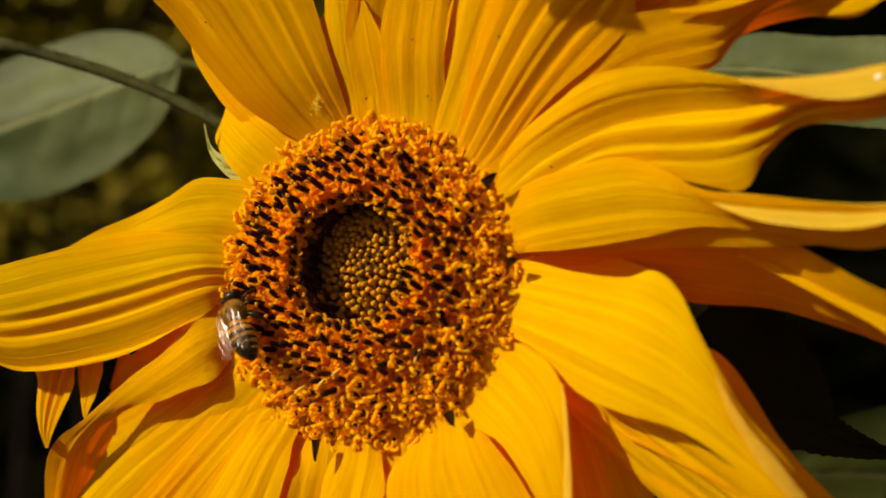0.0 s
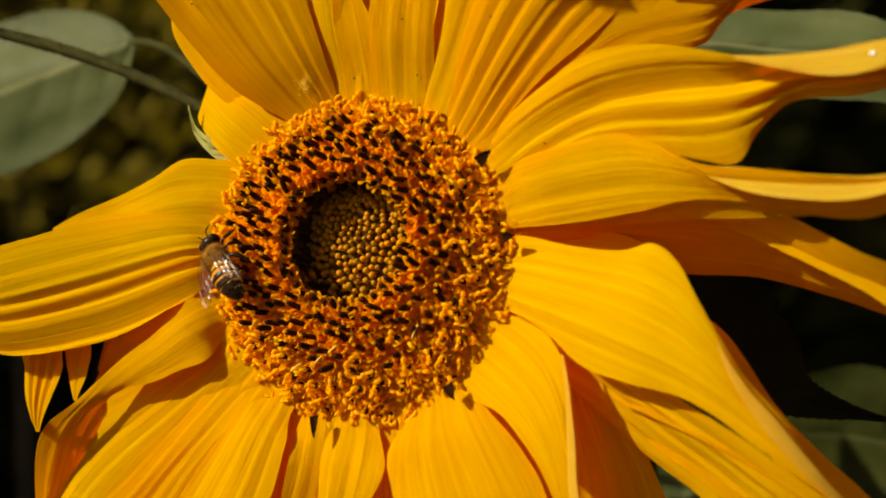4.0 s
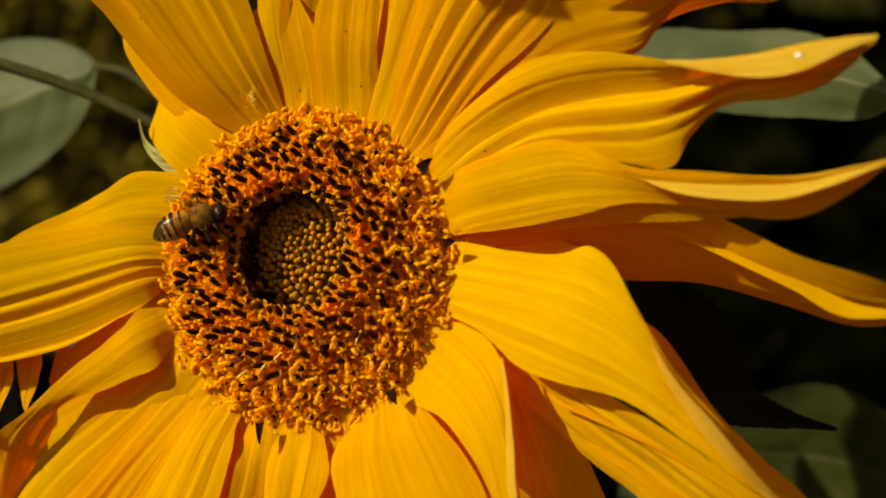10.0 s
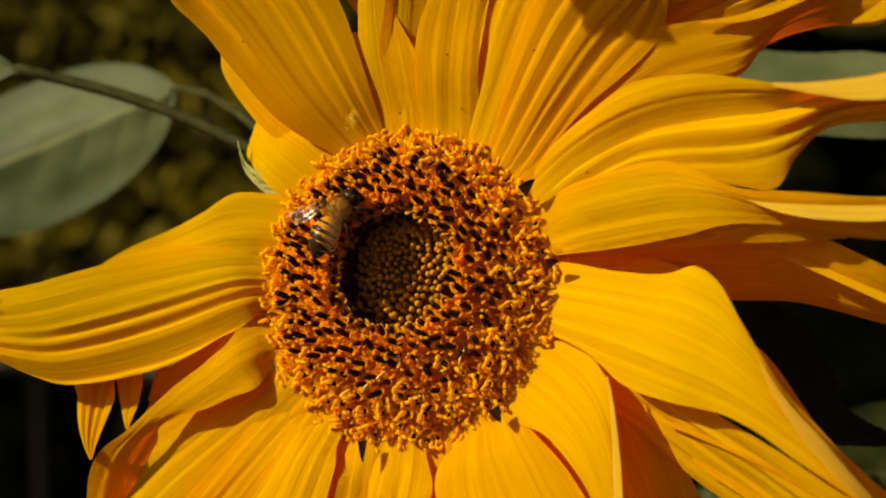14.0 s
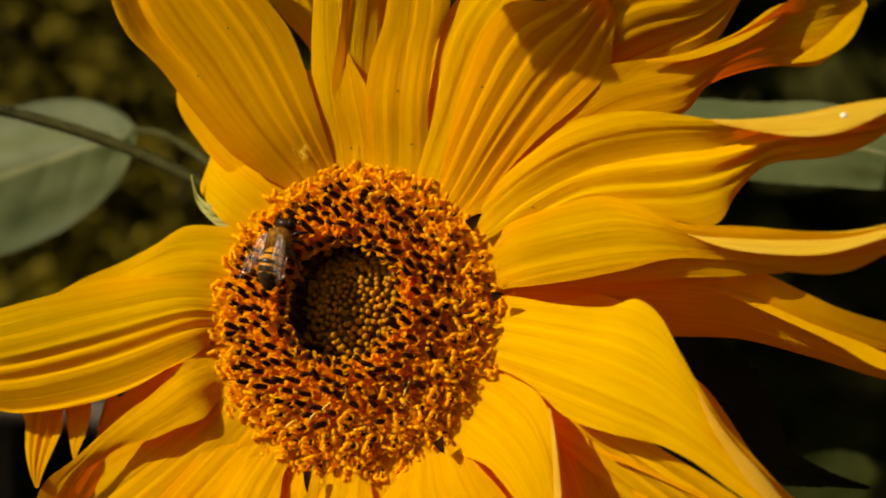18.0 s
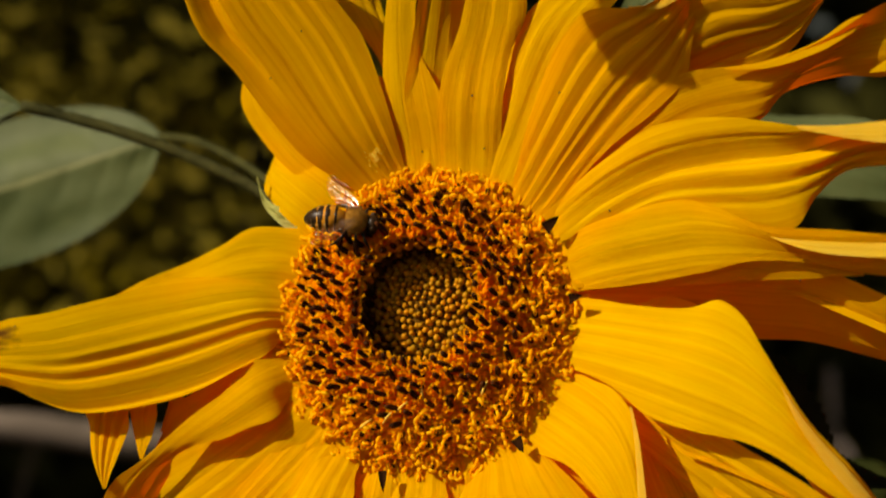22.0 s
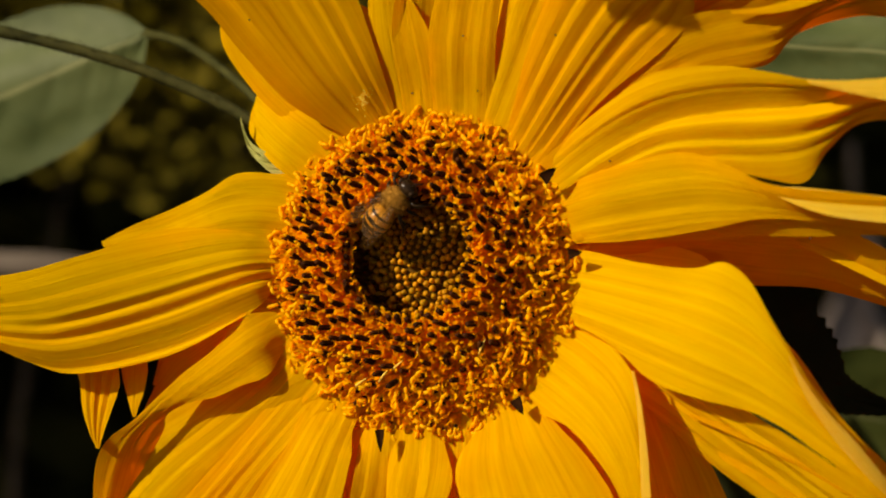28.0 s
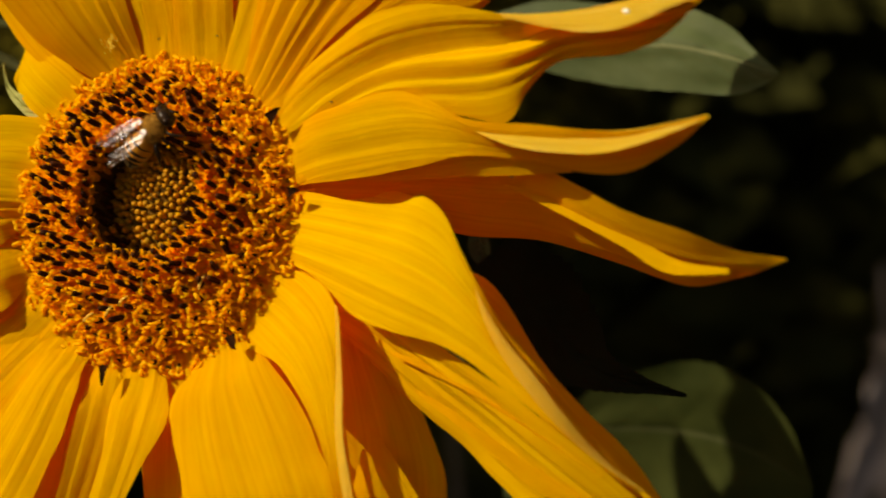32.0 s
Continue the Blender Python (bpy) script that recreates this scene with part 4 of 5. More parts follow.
stalk(flower, ((-8.60, 4.23, -1.6), (-7.95, 4.10, -1.8), (-7.09, 3.90, -2.0), (-6.22, 3.65, -2.2), (-5.36, 3.34, -2.4), (-4.46, 2.95, -2.5), (-3.75, 2.56, -2.5), (-2.85, 2.02, -2.3)), 0.11, STALK, "hairy olive-green leaf stalk", hairs=420)
stalk(flower, ((-8.15, 4.90, -6.90), (-7.37, 4.73, -6.40), (-6.49, 4.39, -5.70), (-5.25, 3.74, -4.60), (-3.99, 2.96, -3.40)), 0.08, STALK, "hairy olive-green leaf stalk")
leaf(flower, ((2.83, 4.70, -7.5, 0.35, -80, 0), (4.11, 4.70, -7.5, 0.71, -83, 0), (5.49, 4.52, -7.5, 0.81, -84, 0), (6.82, 4.43, -7.5, 0.84, -84, 0), (7.81, 4.21, -7.5, 0.68, -81, 0), (8.40, 4.01, -7.5, 0.31, -76, 0), (8.75, 3.91, -7.5, 0.03, -76, 0)), LEAF, "broad pale green leaf behind the petals", ridge=0.45)
leaf(flower, ((4.17, 0.06, -4.9, 0.52, 42, 0), (4.87, -0.69, -4.9, 0.86, 42, 0), (5.55, -1.38, -4.9, 0.75, 43, 0), (6.17, -1.90, -4.9, 0.40, 55, 0), (6.77, -2.08, -4.9, 0.20, 74, 0), (7.35, -2.19, -4.9, 0.09, 74, 0), (7.83, -2.27, -4.9, 0.03, 74, 0)), LEAF_DARKENED, "toothed leaf behind the head, its green darkened to stand for shade", 0.22)
leaf(flower, ((3.85, 0.50, -5.0, 0.09, 2, 0), (3.90, 0.25, -5.0, 0.21, 2, 0), (3.96, -0.01, -5.0, 0.18, 2, 0), (4.02, -0.21, -5.0, 0.04, 2, 0)), LEAF, "small pale leaf deep in the shade")
leaf(flower, ((3.92, -3.08, -11.2, 0.15, -86, 0), (4.57, -3, -11.6, 0.85, -91, 0), (6.08, -2.91, -12, 1.46, -99, 0), (7.3, -3.04, -12, 1.46, -99, 0), (8.45, -3.44, -12, 0.97, -101, 0), (9.28, -3.96, -12, 0.12, -87, 0)), LEAF_SHADED, "broad green leaf lower on the stem, with shade in its colour")
leaf(flower, ((2.34, -3.48, -14, 0.17, 4, 0), (2.64, -4.32, -14, 0.59, -2, 0), (3.02, -5.34, -14, 0.8, 0, 0), (3.46, -6.74, -14, 0.76, 11, 0), (3.65, -8.15, -14, 0.09, -40, 0)), LEAF, "pale green leaf hanging under the head")
leaf(flower, ((2.67, 5.7, -2.3, 0.1, 5, 0), (3.28, 6.26, -2.5, 0.43, -25, 0), (4, 7.1, -2.6, 0.59, -26, 0), (4.77, 7.89, -2.6, 0.37, -25, 0), (4.99, 8.22, -2.6, 0.08, -21, 0)), LEAF, "green veined leaf behind the upper petals")
# unseen leaf and stalk, added to throw an orange-tinted shadow on the upper petals
leaf(flower, ((-1.89, 8.26, 6.81, 0.62, -4, 0), (-1.91, 8.58, 6.81, 0.66, -5, 0), (-2.03, 9.38, 6.81, 0.72, -2, 0), (-2.05, 10.18, 6.81, 0.60, -7, 0), (-1.95, 10.85, 6.81, 0.39, -17, 0), (-1.82, 11.51, 6.81, 0.07, -4, 0)), PETAL_DEEP, "unseen yellow leaf added above the head to shade the upper petals", 0.0, 0.05)
stalk(flower, ((-1.82, 11.48, 6.81), (-1.80, 12.2, 6.4), (-2.2, 13.0, 3.0), (-2.5, 13.0, -3.0), (-2.3, 11.0, -9.0), (-1.0, 6.0, -11.6), (0.8, 1.0, -12.4), (1.6, -3.6, -12.2)), 0.07, STALK, "thin olive-green stalk added to hold the unseen shading leaf", hairs=60)
leaf(flower, ((-2.1, 1.36, -0.45, 0.16, -134, 0), (-2.46, 1.62, -0.35, 0.13, -113, 0), (-2.78, 1.83, -0.28, 0.12, -102, 0), (-3.06, 2.08, -0.25, 0.07, -98, 0), (-3.22, 2.5, -0.25, 0.03, -91, 0)), SEPAL, "pale green pointed bract", 0.0, 0.1, "bract")
for k in range(16):
    a = TAU * (k + 0.4 * prng.random()) / 16
    if abs(a - 2.55) < 0.3:
        continue
    d, deg = (math.cos(a), math.sin(a)), math.degrees(a) + 90
    leaf(flower, tuple((d[0] * r, d[1] * r, w, h, deg, 0) for r, w, h in ((2.2, -0.75, 0.45), (2.9, -0.8, 0.42), (3.5, -0.9, 0.25), (4.0, -1.0, 0.04))), SEPAL, "pale green pointed bract", 0.0, 0.1, "bract")
inv = FLOWER.inverted()
stem_path = [tuple((inv @ Vector(p)) * 100) for p in ((0.005, 0.012, 0.946), (0.016, 0.045, 0.935), (0.03, 0.085, 0.90), (0.04, 0.10, 0.82), (0.045, 0.10, 0.6), (0.04, 0.09, 0.3), (0.045, 0.095, -0.04))]
stalk(flower, stem_path, 0.75, STALK, "thick hairy green stem", "stem", 300)

# ---- what stands behind ----


def leaf_cloud(bm, places, size, g):
    """Many small pointed leaves, each bent along its midrib."""
    for p in places:
        s = size * g.uniform(0.6, 1.3)
        turn = Euler((g.uniform(-1.2, 1.2), g.uniform(-1.2, 1.2), g.uniform(0, TAU))).to_matrix()
        pts = [(0, -1, 0), (0.42, -0.25, 0.12), (0.3, 0.45, 0.1), (0, 1, -0.1), (-0.3, 0.45, 0.1), (-0.42, -0.25, 0.12), (0, 0, 0)]
        vs = [bm.verts.new(Vector(p) + turn @ (Vector(q) * s)) for q in pts]
        for a, b, c, d in ((0, 1, 2, 6), (2, 3, 4, 6), (4, 5, 0, 6)):
            bm.faces.new((vs[a], vs[b], vs[c], vs[d]))


def hedge():
    g = random.Random(21)
    thing = tagged(new("hedge"), "dense dark green hedge in deep shade", "hedge")
    for x in np.arange(-1.5, 1.7, 0.5):
        bm = bmesh.new()
        path = [(x + g.uniform(-0.1, 0.1), 1.45, -0.05), (x + g.uniform(-0.1, 0.1), 1.4, 0.5), (x + g.uniform(-0.15, 0.15), 1.5, 1.25)]
        tube(bm, catmull(path, 10), [0.02 - 0.0015 * i for i in range(11)], 7)
        part("branch", bm, WOOD, thing)
    bm = bmesh.new()
    places = []
    while len(places) < 16000:
        x, z = g.uniform(-1.8, 1.9), g.uniform(0.0, 1.75)
        if z < 1.5 + 0.25 * noise.noise((x * 1.6, 0, 5)) + 0.08 * noise.noise((x * 6, 0, 9)):
            places.append((x, 1.1 + abs(g.gauss(0, 0.28)), z))
    leaf_cloud(bm, places, 0.07, g)
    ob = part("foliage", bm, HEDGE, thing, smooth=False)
    ob["kind"] = "stuff"


# out-of-view tree, added so that its crown keeps the sun off the hedge
def tree():
    g = random.Random(8)
    thing = tagged(new("tree"), "unseen tree added to shade the hedge, with a low dark green crown", "tree")
    bm = bmesh.new()
    tube(bm, catmull([(-1.7, 1.5, -0.05), (-1.68, 1.5, 1.0), (-1.75, 1.45, 2.0), (-1.8, 1.4, 3.0)], 16), [0.12 - 0.005 * i for i in range(17)], 10)
    part("trunk", bm, WOOD, thing)
    for k in range(8):
        bm = bmesh.new()
        a = TAU * k / 8 + g.uniform(-0.3, 0.3)
        z = g.uniform(0.8, 2.2)
        end = Vector((-1.75 + 0.9 * math.cos(a), 1.5 + 1.1 * math.sin(a), z + 0.4))
        tube(bm, catmull([(-1.7, 1.48, z), ((end.x - 1.7) / 2, (end.y + 1.48) / 2, z + 0.3), tuple(end)], 8), [0.04 - 0.004 * i for i in range(9)], 7)
        part("limb", bm, WOOD, thing)
    bm = bmesh.new()
    places = []
    while len(places) < 13000:  # a rounded crown with an uneven outline and gaps
        p = Vector((g.uniform(-3.3, -0.4), g.uniform(0.1, 3.2), g.uniform(0.2, 3.9)))
        q = Vector(((p.x + 1.78) / 1.15, (p.y - 1.6) / 1.28, (p.z - 1.85) / 1.65))
        reach = 1.0 + 0.22 * noise.noise(p * 1.7) + 0.12 * noise.noise(p * 4.0)
        if q.length < reach and (noise.noise(p * 2.3) > -0.32 or g.random() < 0.2) and (p.x < -0.72 or p.z > 2.3) and p.y > 0.42:
            places.append(p)
    leaf_cloud(bm, places, 0.10, g)
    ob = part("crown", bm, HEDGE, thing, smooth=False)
    ob["kind"] = "stuff"


hedge()
tree()


def dead_branch():
    thing = tagged(new("dead_branch"), "dry pale grey branch behind the flower", "branch")
    bm = bmesh.new()
    path = catmull([(-0.159, 0.353, 0.865), (-0.120, 0.356, 0.863), (-0.079, 0.356, 0.858), (-0.044, 0.354, 0.855), (-0.009, 0.349, 0.847), (0.027, 0.341, 0.838), (0.06, 0.34, 0.74), (0.07, 0.33, 0.4), (0.08, 0.33, -0.04)], 28)
    tube(bm, path, [0.0060 * (1 + 0.25 * noise.noise((i * 0.5, 0, 0))) for i in range(29)], 10)
    part("stem", bm, DEAD, thing)
    bm = bmesh.new()
    tube(bm, catmull([(-0.061, 0.355, 0.856), (-0.053, 0.362, 0.841), (-0.040, 0.370, 0.832), (-0.018, 0.376, 0.823)], 14), [0.0046 * (1 - 0.03 * i) * (1 + 0.2 * noise.noise((i * 0.5, 3, 0))) for i in range(15)], 8)
    part("twig", bm, DEAD, thing)


dead_branch()


def shrub():
    """A low shrub with yellow-green leaves in front of the hedge."""
    g = random.Random(31)
    thing = tagged(new("shrub"), "loose yellow-green shrub in front of the hedge", "shrub")
    for k in range(9):
        x = g.uniform(-0.4, 0.15)
        bm = bmesh.new()
        tube(bm, catmull([(x, 0.98, -0.04), (x + g.uniform(-0.05, 0.05), 0.97, 0.5), (x + g.uniform(-0.09, 0.09), 0.96 + g.uniform(-0.04, 0.04), g.uniform(0.9, 1.08))], 10), [0.007 - 0.0005 * i for i in range(11)], 6)
        part("branch", bm, WOOD, thing)
    bm = bmesh.new()
    spots = [(0.10 + g.gauss(0, 0.05), 0.96 + g.gauss(0, 0.03), 0.96 + g.gauss(0, 0.06)) for _ in range(260)]
    spots += [(g.uniform(-0.5, 0.05), 0.80 + g.gauss(0, 0.04), 0) for _ in range(6500)]
    spots = [(x, y, z or 1.17 - 0.7 * (x + 0.22) ** 2 + 0.04 * noise.noise((x * 9, 0, 2)) - 0.36 * g.random() ** 1.3) for x, y, z in spots]
    leaf_cloud(bm, spots, 0.010, g)
    part("foliage", bm, SHRUB, thing, smooth=False)["kind"] = "stuff"


shrub()


def dry_stalk():
    """A dead stalk with three withered leaves."""
    thing = tagged(new("dead_stalk"), "dead grey-brown stalk with withered hanging leaves", "plant")
    bm = bmesh.new()
    tube(bm, catmull([(0.46, 1.0, -0.04), (0.45, 0.98, 0.5), (0.41, 0.95, 0.80)], 12), 0.004, 7)
    part("stem", bm, DEAD, thing)
    for x, z, turn, long in ((0.400, 0.745, 0.5, 0.16), (0.44, 0.68, -0.9, 0.13), (0.42, 0.60, 1.6, 0.11)):
        bm = bmesh.new()
        grid = []
        for i in range(15):
            s = i / 14
            half = 0.022 * math.sin(math.pi * (0.08 + 0.9 * s)) ** 0.7
            row = []
            for k in range(13):
                q = k / 6 - 1
                p = Vector((half * q + 0.015 * math.sin(s * 5 + turn), -0.018 * q * q + 0.012 * noise.noise((s * 5, q * 2, turn)), -long * s))
                row.append(Matrix.Rotation(turn, 3, "Z") @ p + Vector((x, 0.95, z)))
            grid.append(row)
        sheet(bm, grid)
        part("withered_leaf", bm, DRY, thing)


dry_stalk()

# ---- honey bee ----
FUZZ = variegated("bee_fuzz", [(0.3, (0.15, 0.065, 0.008)), (0.7, (0.44, 0.21, 0.032))], 900.0, 0.9, 0.03, 1.0, depth=0.0003)
AMBER = variegated("bee_amber", [(0.3, (0.42, 0.155, 0.007)), (0.7, (0.62, 0.27, 0.02))], 900.0, 0.28, 0.35, 0.3, depth=0.00006)
DARK = variegated("bee_black", [(0.3, (0.010, 0.006, 0.003)), (0.7, (0.035, 0.018, 0.007))], 900.0, 0.3, 0.15, 0.3, depth=0.00006)
PALE = variegated("bee_pale_hair", [(0.3, (0.40, 0.25, 0.07)), (0.7, (0.58, 0.41, 0.16))], 1500.0, 0.8, 0.2, 0.4, depth=0.00005)
WING = material("bee_wing", (0.26, 0.11, 0.018), 0.14, 0.8)
WING.node_tree.nodes["Principled BSDF"].inputs["Alpha"].default_value = 0.07
VEIN = variegated("wing_vein", [(0.3, (0.03, 0.014, 0.004)), (0.7, (0.08, 0.04, 0.012))], 900.0, 0.5, 0.06)


# ---- small marks on the flower ----


def on_petal(u, v):
    """The uppermost petal's height near a place."""
    near = sorted(SURFACE, key=lambda p: (p.x - u) ** 2 + (p.y - v) ** 2)[:5]
    return max(p.z for p in near) + 0.004


def speck(name, u, v, w, r, mat, label, flat=0.3):
    w = on_petal(u, v)
    bm = bmesh.new()
    lump(bm, (0, 0, 0), (r * 0.01, r * 0.008, r * 0.01 * flat), 7, 5)
    ob = part(name, bm, mat, flower, label)
    ob.location = (u * 0.01, v * 0.01, w * 0.01)


SPOT = variegated("dark_spot", [(0.3, (0.03, 0.012, 0.004)), (0.7, (0.08, 0.03, 0.01))], 900.0)
# near-black colour for slivers that imitate the shade in gaps between petals
GAP_DARK = variegated("gap_darkness", [(0.3, (0.010, 0.004, 0.002)), (0.7, (0.024, 0.009, 0.003))], 900.0, 0.95, 0.0)
DEW = variegated("white_dot", [(0.3, (0.7, 0.66, 0.5)), (0.7, (0.85, 0.82, 0.7))], 900.0, 0.3, 0.5)
POLLEN = variegated("pollen", [(0.3, (0.66, 0.40, 0.02)), (0.7, (0.85, 0.60, 0.08))], 900.0, 0.8, 0.1)
THREAD = variegated("dried_style", [(0.3, (0.60, 0.33, 0.03)), (0.7, (0.82, 0.56, 0.10))], 900.0, 0.5, 0.06)
for u, v, w in ((2.97, 1.82, 0.12), (-0.3, 2.96, 0), (-0.27, 2.9, 0), (0.82, 2.92, 0), (-2.21, 4.77, 0.35), (-2.68, 3.96, 0.35), (-6.79, -0.33, 0.9), (5.99, 0.69, 0.1), (0.64, 3.75, 0.25), (2.15, 3.71, 0.35)):
    speck("speck", u, v, w, 0.02, SPOT, "tiny dark speck on a petal")
speck("speck", *(7.84, 2.87, 1.34), 0.05, DEW, "tiny white speck on a petal")


def pollen_patch(u, v, w):
    g = random.Random(9)
    w = on_petal(u, v)
    bm = bmesh.new()
    for _ in range(110):
        a = g.gauss(0, 1), g.gauss(0, 1)
        lump(bm, ((u + 0.07 * a[0] - 0.05 * a[1]) * 0.01, (v + 0.14 * a[1]) * 0.01, w * 0.01), (0.00010, 0.00010, 0.00005), 5, 4)
    part("pollen_patch", bm, POLLEN, flower, "scattered pale pollen at a petal's foot")["kind"] = "stuff"


pollen_patch(*(-1.05, 2.84, 0.05))


def dried_style(u, v, turn):
    bm = bmesh.new()
    k, a = 0.001, radians(turn)
    d = Vector((math.cos(a), math.sin(a), 0.25))
    tube(bm, catmull([Vector((0, 0, 0)), d * 1.3 * k + Vector((0, 0, 0.4 * k)), d * 2.6 * k], 6), [0.16 * k, 0.18 * k, 0.2 * k, 0.2 * k, 0.18 * k, 0.15 * k, 0.08 * k], 6)
    part("dried_style", bm, THREAD, flower, "pale dried style").location = (u * 0.01, v * 0.01, 0.0012)


for u, v, turn in ((1.0, -1.2, 65), (0.04, -1.3, 95), (-0.4, -1.5, 40), (-1.0, -1.78, 35), (-0.62, -1.7, 50)):
    dried_style(u, v, turn)



def gap_sliver(u, v, turn, long, wide):
    """A dark sliver that stands for the shaded gap between two petals at the edge of the disc."""
    g = random.Random(int(u * 100))
    rows = []
    for i in range(5):
        f = i / 4
        w = wide * (1 - f) ** 0.6 * 0.5
        rows.append([Matrix.Rotation(radians(turn), 3, "Z") @ Vector((long * f, w * q, 0.05 * q * q + 0.12 * f)) * 0.01 for q in (-1, -0.3, 0.3, 1)])
    bm = bmesh.new()
    sheet(bm, rows)
    part("dark_gap", bm, GAP_DARK, flower, "dark sliver that stands for a shaded gap between petals").location = (u * 0.01, v * 0.01, 0.0 + g.uniform(0.0, 0.0006))


for u, v, turn, long, wide in ((1.93, 1.52, 38, 0.30, 0.22), (-0.6, -2.45, -80, 0.34, 0.16), (1.58, -1.86, -55, 0.28, 0.2), (2.36, 0.38, 10, 0.24, 0.18)):
    gap_sliver(u, v, turn, long, wide)

bee = tagged(new("honey_bee"), "brown honey bee with banded abdomen walking on the flower disc", "bee")


def bee_parts():
    g = random.Random(4)
    k = 0.001
    bm = bmesh.new()
    lump(bm, (1.2 * k, 0, 2.6 * k), (2.1 * k, 2.3 * k, 1.95 * k), 18, 14)
    for _ in range(620):
        d = Vector((g.gauss(0, 1), g.gauss(0, 1), g.gauss(0.3, 1))).normalized()
        p = Vector((1.2 * k + d.x * 2.05 * k, d.y * 2.25 * k, 2.6 * k + d.z * 1.9 * k))
        tube(bm, [p, p + d * g.uniform(0.25, 0.6) * k + Vector((-0.15 * k, 0, 0))], [0.05 * k, 0.012 * k], 3, caps=False)
    part("thorax", bm, FUZZ, bee, "fuzzy tan thorax")
    bm = bmesh.new()
    lump(bm, (4.0 * k, 0, 2.2 * k), (1.15 * k, 1.75 * k, 1.5 * k), 14, 10)
    for _ in range(120):
        d = Vector((g.gauss(0.2, 1), g.gauss(0, 1), g.gauss(0.4, 1))).normalized()
        p = Vector((4.0 * k + d.x * 1.1 * k, d.y * 1.7 * k, 2.2 * k + d.z * 1.45 * k))
        tube(bm, [p, p + d * g.uniform(0.15, 0.4) * k], [0.04 * k, 0.01 * k], 3, caps=False)
    head = part("head", bm, DARK, bee, "dark head")
    for sgn in (1, -1):
        bm = bmesh.new()
        lump(bm, (4.1 * k, sgn * 1.35 * k, 2.35 * k), (0.7 * k, 0.55 * k, 1.1 * k), 12, 9)
        part("eye", bm, DARK, head, "glossy black eye")
        bm = bmesh.new()
        tube(bm, catmull([(4.9 * k, sgn * 0.4 * k, 2.6 * k), (5.7 * k, sgn * 0.8 * k, 3.1 * k), (6.6 * k, sgn * 1.5 * k, 2.5 * k)], 6), 0.11 * k, 6)
        part("antenna", bm, DARK, head)
    # abdomen in six overlapping rings: amber in front, then banded with pale hair, black at the tip
    outline = lambda f: 2.15 * max(0.0, math.sin(math.pi * (0.17 + 0.83 * f)) if f < 0.4 else math.cos((f - 0.4) / 0.6 * 1.5) ** 0.62) * (1.0 if f > 0.4 else 1.03)
    cuts = (0.0, 0.2, 0.4, 0.58, 0.75, 0.89, 1.0)
    for i in range(6):
        f0, f1 = cuts[i], cuts[i + 1] + (0.02 if i < 5 else 0)
        bm = bmesh.new()
        steps = [f0 + (f1 - f0) * j / 8 for j in range(9)]
        path = [Vector((-0.6 - 6.6 * f, 0, 2.6 - 1.5 * f * f)) * k for f in steps]
        tube(bm, path, [(outline(f) * (1.0 + 0.05 * j / 8) + 0.02) * k for j, f in enumerate(steps)], 22)
        for fc in bm.faces:
            x = (-fc.calc_center_median().x / k - 0.6) / 6.6
            at = (x - f0) / (f1 - f0)
            fc.material_index = (1 if at > (0.88, 0.78, 0.70, 0.60, 0.55, 0.0)[i] else 2 if at < 0.36 and i > 1 else 0)
        for _ in range((0, 10, 40, 46, 36, 10)[i]):  # short hairs that lie backwards
            a = g.uniform(-0.4, math.pi + 0.4)
            f = f0 + (f1 - f0) * g.uniform(0.0, 0.4)
            r = outline(f) + 0.02
            p = Vector((-0.6 - 6.6 * f, r * math.cos(a), 2.6 - 1.5 * f * f + r * math.sin(a))) * k
            tube(bm, [p, p + Vector((-0.4, 0.12 * math.cos(a), 0.14 * math.sin(a))) * k], [0.035 * k, 0.01 * k], 3, 2, False)
        part("abdomen_ring", bm, [AMBER if i < 4 else DARK, DARK, PALE], bee, ("glossy amber ring", "glossy amber ring", "amber ring with pale hair", "amber and dark ring with a pale hair band", "dark ring with a pale hair band", "black pointed tip")[i])
    for sgn in (1, -1):
        for i, (bx, kx, fx) in enumerate(((2.4, 3.4, 4.4), (1.4, 1.6, 1.5), (0.2, -1.2, -2.8))):
            bm = bmesh.new()
            path = [(bx * k, sgn * 1.1 * k, 1.5 * k), ((bx + kx) / 2 * k, sgn * 2.6 * k, 2.1 * k), (kx * k, sgn * 3.3 * k, 1.2 * k), (fx * k, sgn * 3.9 * k, -0.1 * k)]
            w = 0.34 if i == 2 else 0.24
            tube(bm, catmull(path, 9), [w * k * q for q in (0.9, 1.1, 1.1, 0.8, 1.0, 1.3, 1.2, 0.8, 0.5, 0.35)], 7)
            part("leg", bm, DARK, bee)


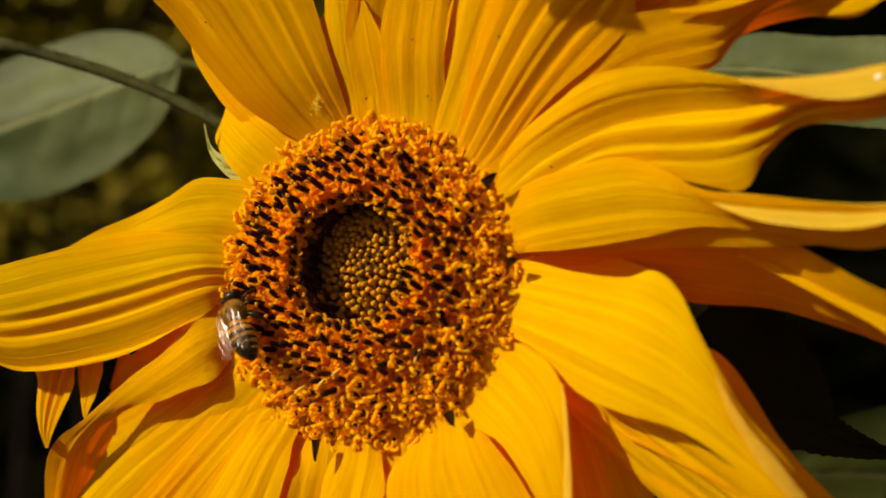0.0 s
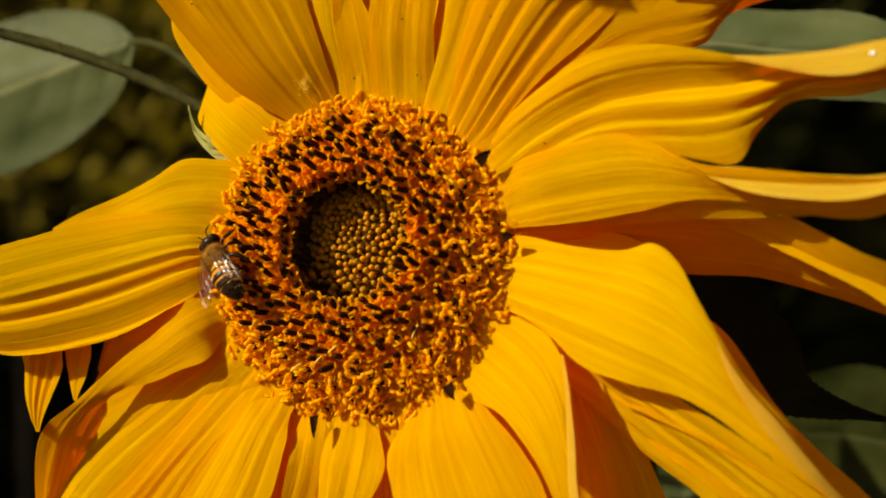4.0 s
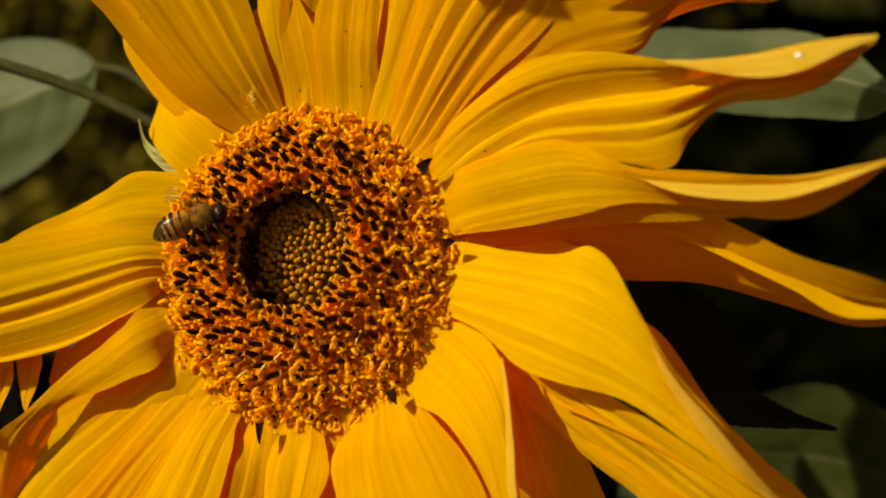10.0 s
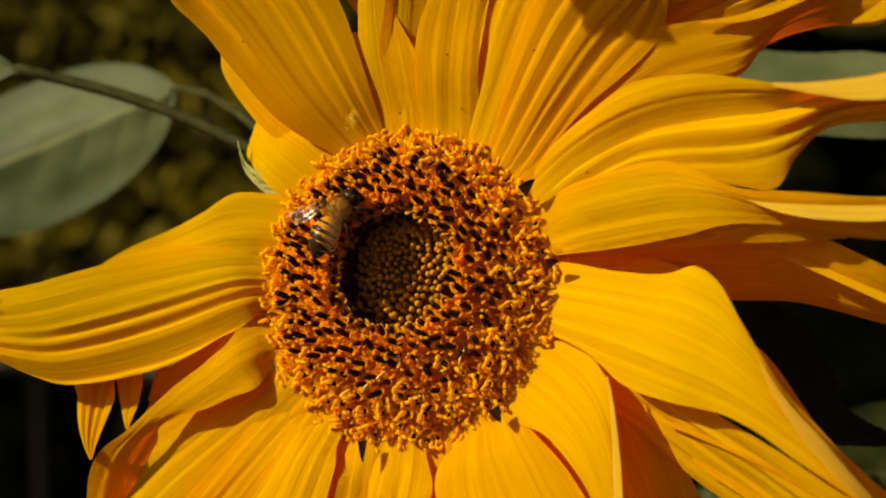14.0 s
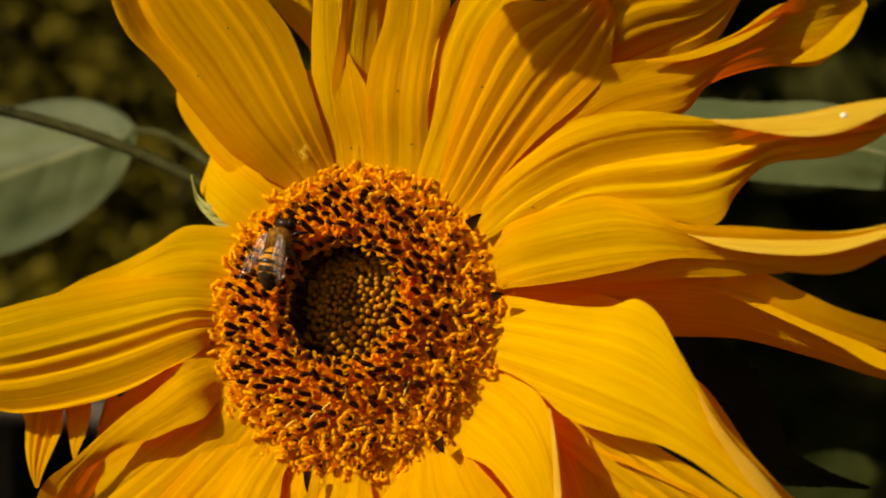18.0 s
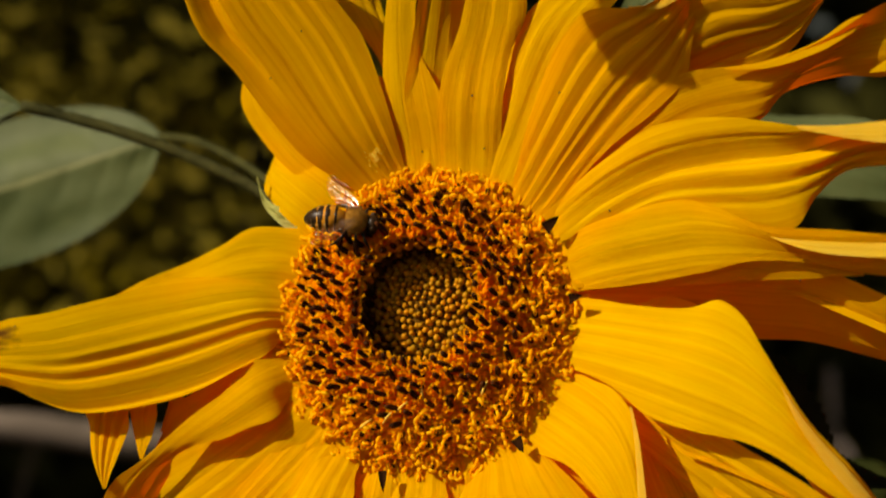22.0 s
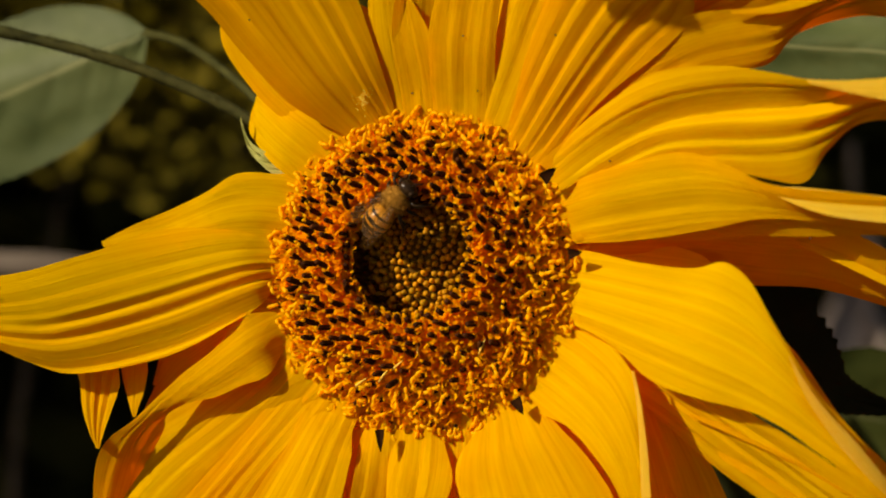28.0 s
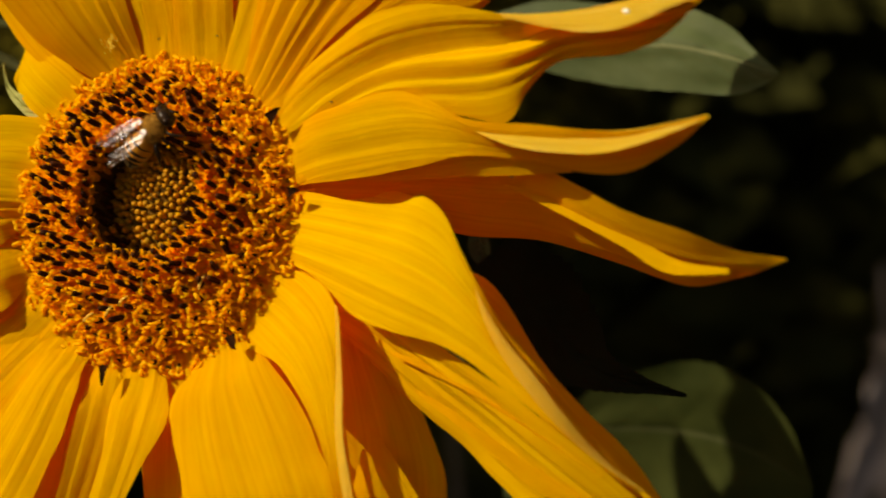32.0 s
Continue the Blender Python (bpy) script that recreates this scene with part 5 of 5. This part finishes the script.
def wing(sgn, long, wide, name):
    k = 0.001
    grid = []
    for i in range(15):
        s = i / 14
        half = wide * (math.sin(math.pi * min(1, s * 0.86 + 0.05)) ** 0.6) * 0.5
        row = []
        for j in range(9):
            q = j / 8 * 2 - 1
            row.append(Vector((-long * s, sgn * (half * q + wide * 0.12 * s), 0.22 * math.sin(q * 7 + s * 9) * s)) * k)
        grid.append(row)
    bm = bmesh.new()
    sheet(bm, grid)
    for js in ((0, 0, 0, 0), (1, 2, 2, 2), (2, 3, 4, 4), (4, 5, 6, 6), (6, 7, 7, 8)):
        rows = [Vector(grid[i][j]) for i, j in zip((0, 4, 9, 13), js)]
        tube(bm, catmull(rows, 8), 0.024 * k, 4, 1)
    for i, a, b in ((5, 0, 3), (8, 2, 5), (10, 4, 7), (6, 4, 6)):
        tube(bm, [Vector(grid[i][a]), Vector(grid[i + 1][b])], 0.018 * k, 4, 1)
    ob = part(name, bm, [WING, VEIN], bee, "clear brownish veined wing")
    return ob


bee_parts()
wings = [(wing(s, 8.2, 2.7, "fore_wing"), s, (1.2, 1.2, 4.75), 8) for s in (1, -1)] + [(wing(s, 6.2, 2.1, "hind_wing"), s, (0.4, 1.3, 4.6), 0) for s in (1, -1)]
BEE_ROWS = [
    (0, -1.77, -0.79, 0.34, 121), (0.5, -1.78, -0.75, 0.34, 132), (1, -1.76, -0.72, 0.34, 127), (1.5, -1.54, -0.66, 0.34, 116),
    (2, -1.59, -0.46, 0.34, 104), (2.5, -1.73, -0.41, 0.34, 78), (4.5, -2.07, 0.03, 0.34, 137), (5, -2.13, 0.31, 0.34, 127),
    (5.5, -2.27, 0.16, 0.34, 93), (6, -1.96, 0.36, 0.34, 80), (6.5, -1.86, 0.32, 0.34, 69), (7, -1.82, 0.23, 0.34, 73),
    (7.5, -1.92, 0.26, 0.34, 65), (8, -1.92, 0.38, 0.34, 68), (8.5, -1.82, 0.48, 0.34, 38), (9, -1.75, 0.41, 0.34, 26),
    (9.5, -1.78, 0.49, 0.34, 21), (10, -1.80, 0.54, 0.34, 20), (10.5, -1.84, 0.55, 0.34, 20), (11, -1.81, 0.44, 0.34, 25),
    (11.5, -1.99, 0.64, 0.34, 70), (12, -1.56, 0.87, 0.34, 53), (12.5, -1.69, 0.89, 0.34, 55), (13, -1.58, 0.86, 0.34, 55),
    (13.5, -1.60, 0.87, 0.34, 42), (14, -1.04, 0.91, 0.34, 62), (14.5, -0.97, 0.73, 0.34, 74), (16.5, -1.23, 0.86, 0.34, 109),
    (17, -1.37, 0.90, 0.34, 109), (17.5, -1.23, 0.97, 0.34, 89), (18, -1.17, 0.96, 0.34, 82), (18.5, -1.36, 1.32, 0.34, 107),
    (19, -1.37, 1.27, 0.34, 130), (19.5, -1.36, 1.47, 0.34, 74), (20, -1.34, 1.27, 0.34, 72), (20.5, -1.23, 1.45, 0.34, 11),
    (21, -1.33, 1.53, 0.34, -6), (21.5, -1.37, 1.47, 0.34, -9), (22, -1.45, 1.52, 0.34, -4), (22.5, -1.10, 1.25, 0.34, -11),
    (23, -1.15, 1.10, 0.34, 8), (23.5, -1.16, 1.05, 0.34, 11), (24, -0.87, 0.97, 0.17, 27), (24.5, -0.52, 0.76, 0.00, 82),
    (25, -0.56, 0.92, 0.00, 85), (25.5, -0.30, 0.86, 0.00, 105), (27.5, -0.54, 0.77, 0.12, 63), (28, -0.41, 1.04, 0.13, 43),
    (28.5, -0.44, 0.85, 0.13, 37), (29, -0.29, 0.89, 0.14, 59), (29.5, -0.24, 0.82, 0.14, 62), (30, -0.12, 0.87, 0.15, 59),
    (30.5, -0.32, 0.97, 0.20, 44), (31, -0.14, 0.91, 0.25, 29), (31.5, -0.06, 0.73, 0.30, 54), (32, 0.19, 1.11, 0.35, 42),
]

# how far the left and the right wings are spread, how far the body leans over to its left, in degrees,
# and how far the wings lie in the way that mirrors the sun, from 0 to 1
SPREAD = ((0, -5, -5, 14, 0.86), (1, -5, -5, 14, 0.86), (1.6, 0, 0, 18, 0), (2.5, 6, 6, 16, 0), (4.5, 14, 8, 12, 0.3), (5.5, 40, 12, 25, 0.4), (6, 45, 12, 35, 0), (7, 30, 25, 12, 0), (8, 40, 12, 30, 0), (9, 42, 12, 40, 0), (11, 36, 12, 40, 0),
          (12, 34, 18, 25, 0), (13, 36, 20, 27, 0), (14, 36, 20, 22, 0.3), (16.5, 8, 8, 22, 0), (17.5, 8, 8, 20, 0), (18, 8, 8, 8, 0.4), (18.5, 14, 10, 5, 0.2), (19.5, 28, 12, 12, 0.5), (20, 24, 10, 22, 0.6), (21, 20, 12, 18, 0), (21.5, 18, 12, 15, 0.4), (22, 36, 14, 20, 0.85),
          (23, 22, 10, 15, 0), (24, 6, 6, 5, 0), (25, 4, 4, 0, 0.85), (28, 0, 0, 6, 0.5), (30, -2, -2, 8, 0.5), (31, -2, -2, 10, 0.5), (32, -3, -3, 16, 0.94))
# the broad leaf sways on its stalk, in degrees
SWAY = ((0, -18), (5, -18), (12, -17), (14, -16), (17, -20), (20, -20), (23, -19), (23.5, -16), (24, -7), (24.5, -8), (25, -13), (25.5, -14), (28, -15), (32, -16))
# on the flower, the way a wing faces when it mirrors the sun: seconds, u, v
MIRROR = ((0, -0.09, 0.225), (14, -0.128, 0.213), (20, -0.124, 0.199), (22, -0.16, 0.19), (25, -0.22, 0.21), (28, -0.16, 0.24), (32, -0.05, 0.208))


def motions():
    times = [q[0] for q in SPREAD]
    facing = lambda t: Vector([float(np.interp(t, [q[0] for q in MIRROR], [q[k] for q in MIRROR])) for k in (1, 2)] + [0.968])
    place = lambda t, k: float(np.interp(t, times, [q[k] for q in SPREAD]))
    rows, tilts = [], []
    for t, u, v, w, turn in BEE_ROWS:
        down = np.interp(t, (23.5, 24.5), (16, -14))  # it lifts its head in the sunken middle
        w = w + np.interp(t, (23.5, 24.5), (0, 0.10))
        m = pose(u * 0.01, v * 0.01, w * 0.01, 0, 0, turn) @ Matrix.Translation((0.0010, 0, -0.0008)) @ pose(0, 0, 0, -place(t, 3), down, 0)
        rows.append((t, FLOWER @ m))
        flat = Vector((0, 0, 1)).rotation_difference(m.to_3x3().inverted() @ facing(t))
        tilts.append((t, Matrix.Identity(3).to_quaternion().slerp(flat, place(t, 4)).to_matrix().to_4x4()))
    walk(bee, rows)
    foot = Matrix.Translation(Vector((-8.14, 4.94, -7)) * 0.01)
    walk(swaying, [(t, foot @ pose(0, 0, 0, 0, 0, turn) @ foot.inverted()) for t, turn in SWAY])
    for ob, s, root, ahead in wings:
        walk(ob, [(t, Matrix.Translation(Vector((root[0], root[1] * s, root[2])) * 0.001) @ tilt
                   @ pose(0, 0, 0, 0, -2 * (1 - place(t, 4)), -s * (place(t, 1 if s > 0 else 2) + ahead))) for t, tilt in tilts])


motions()
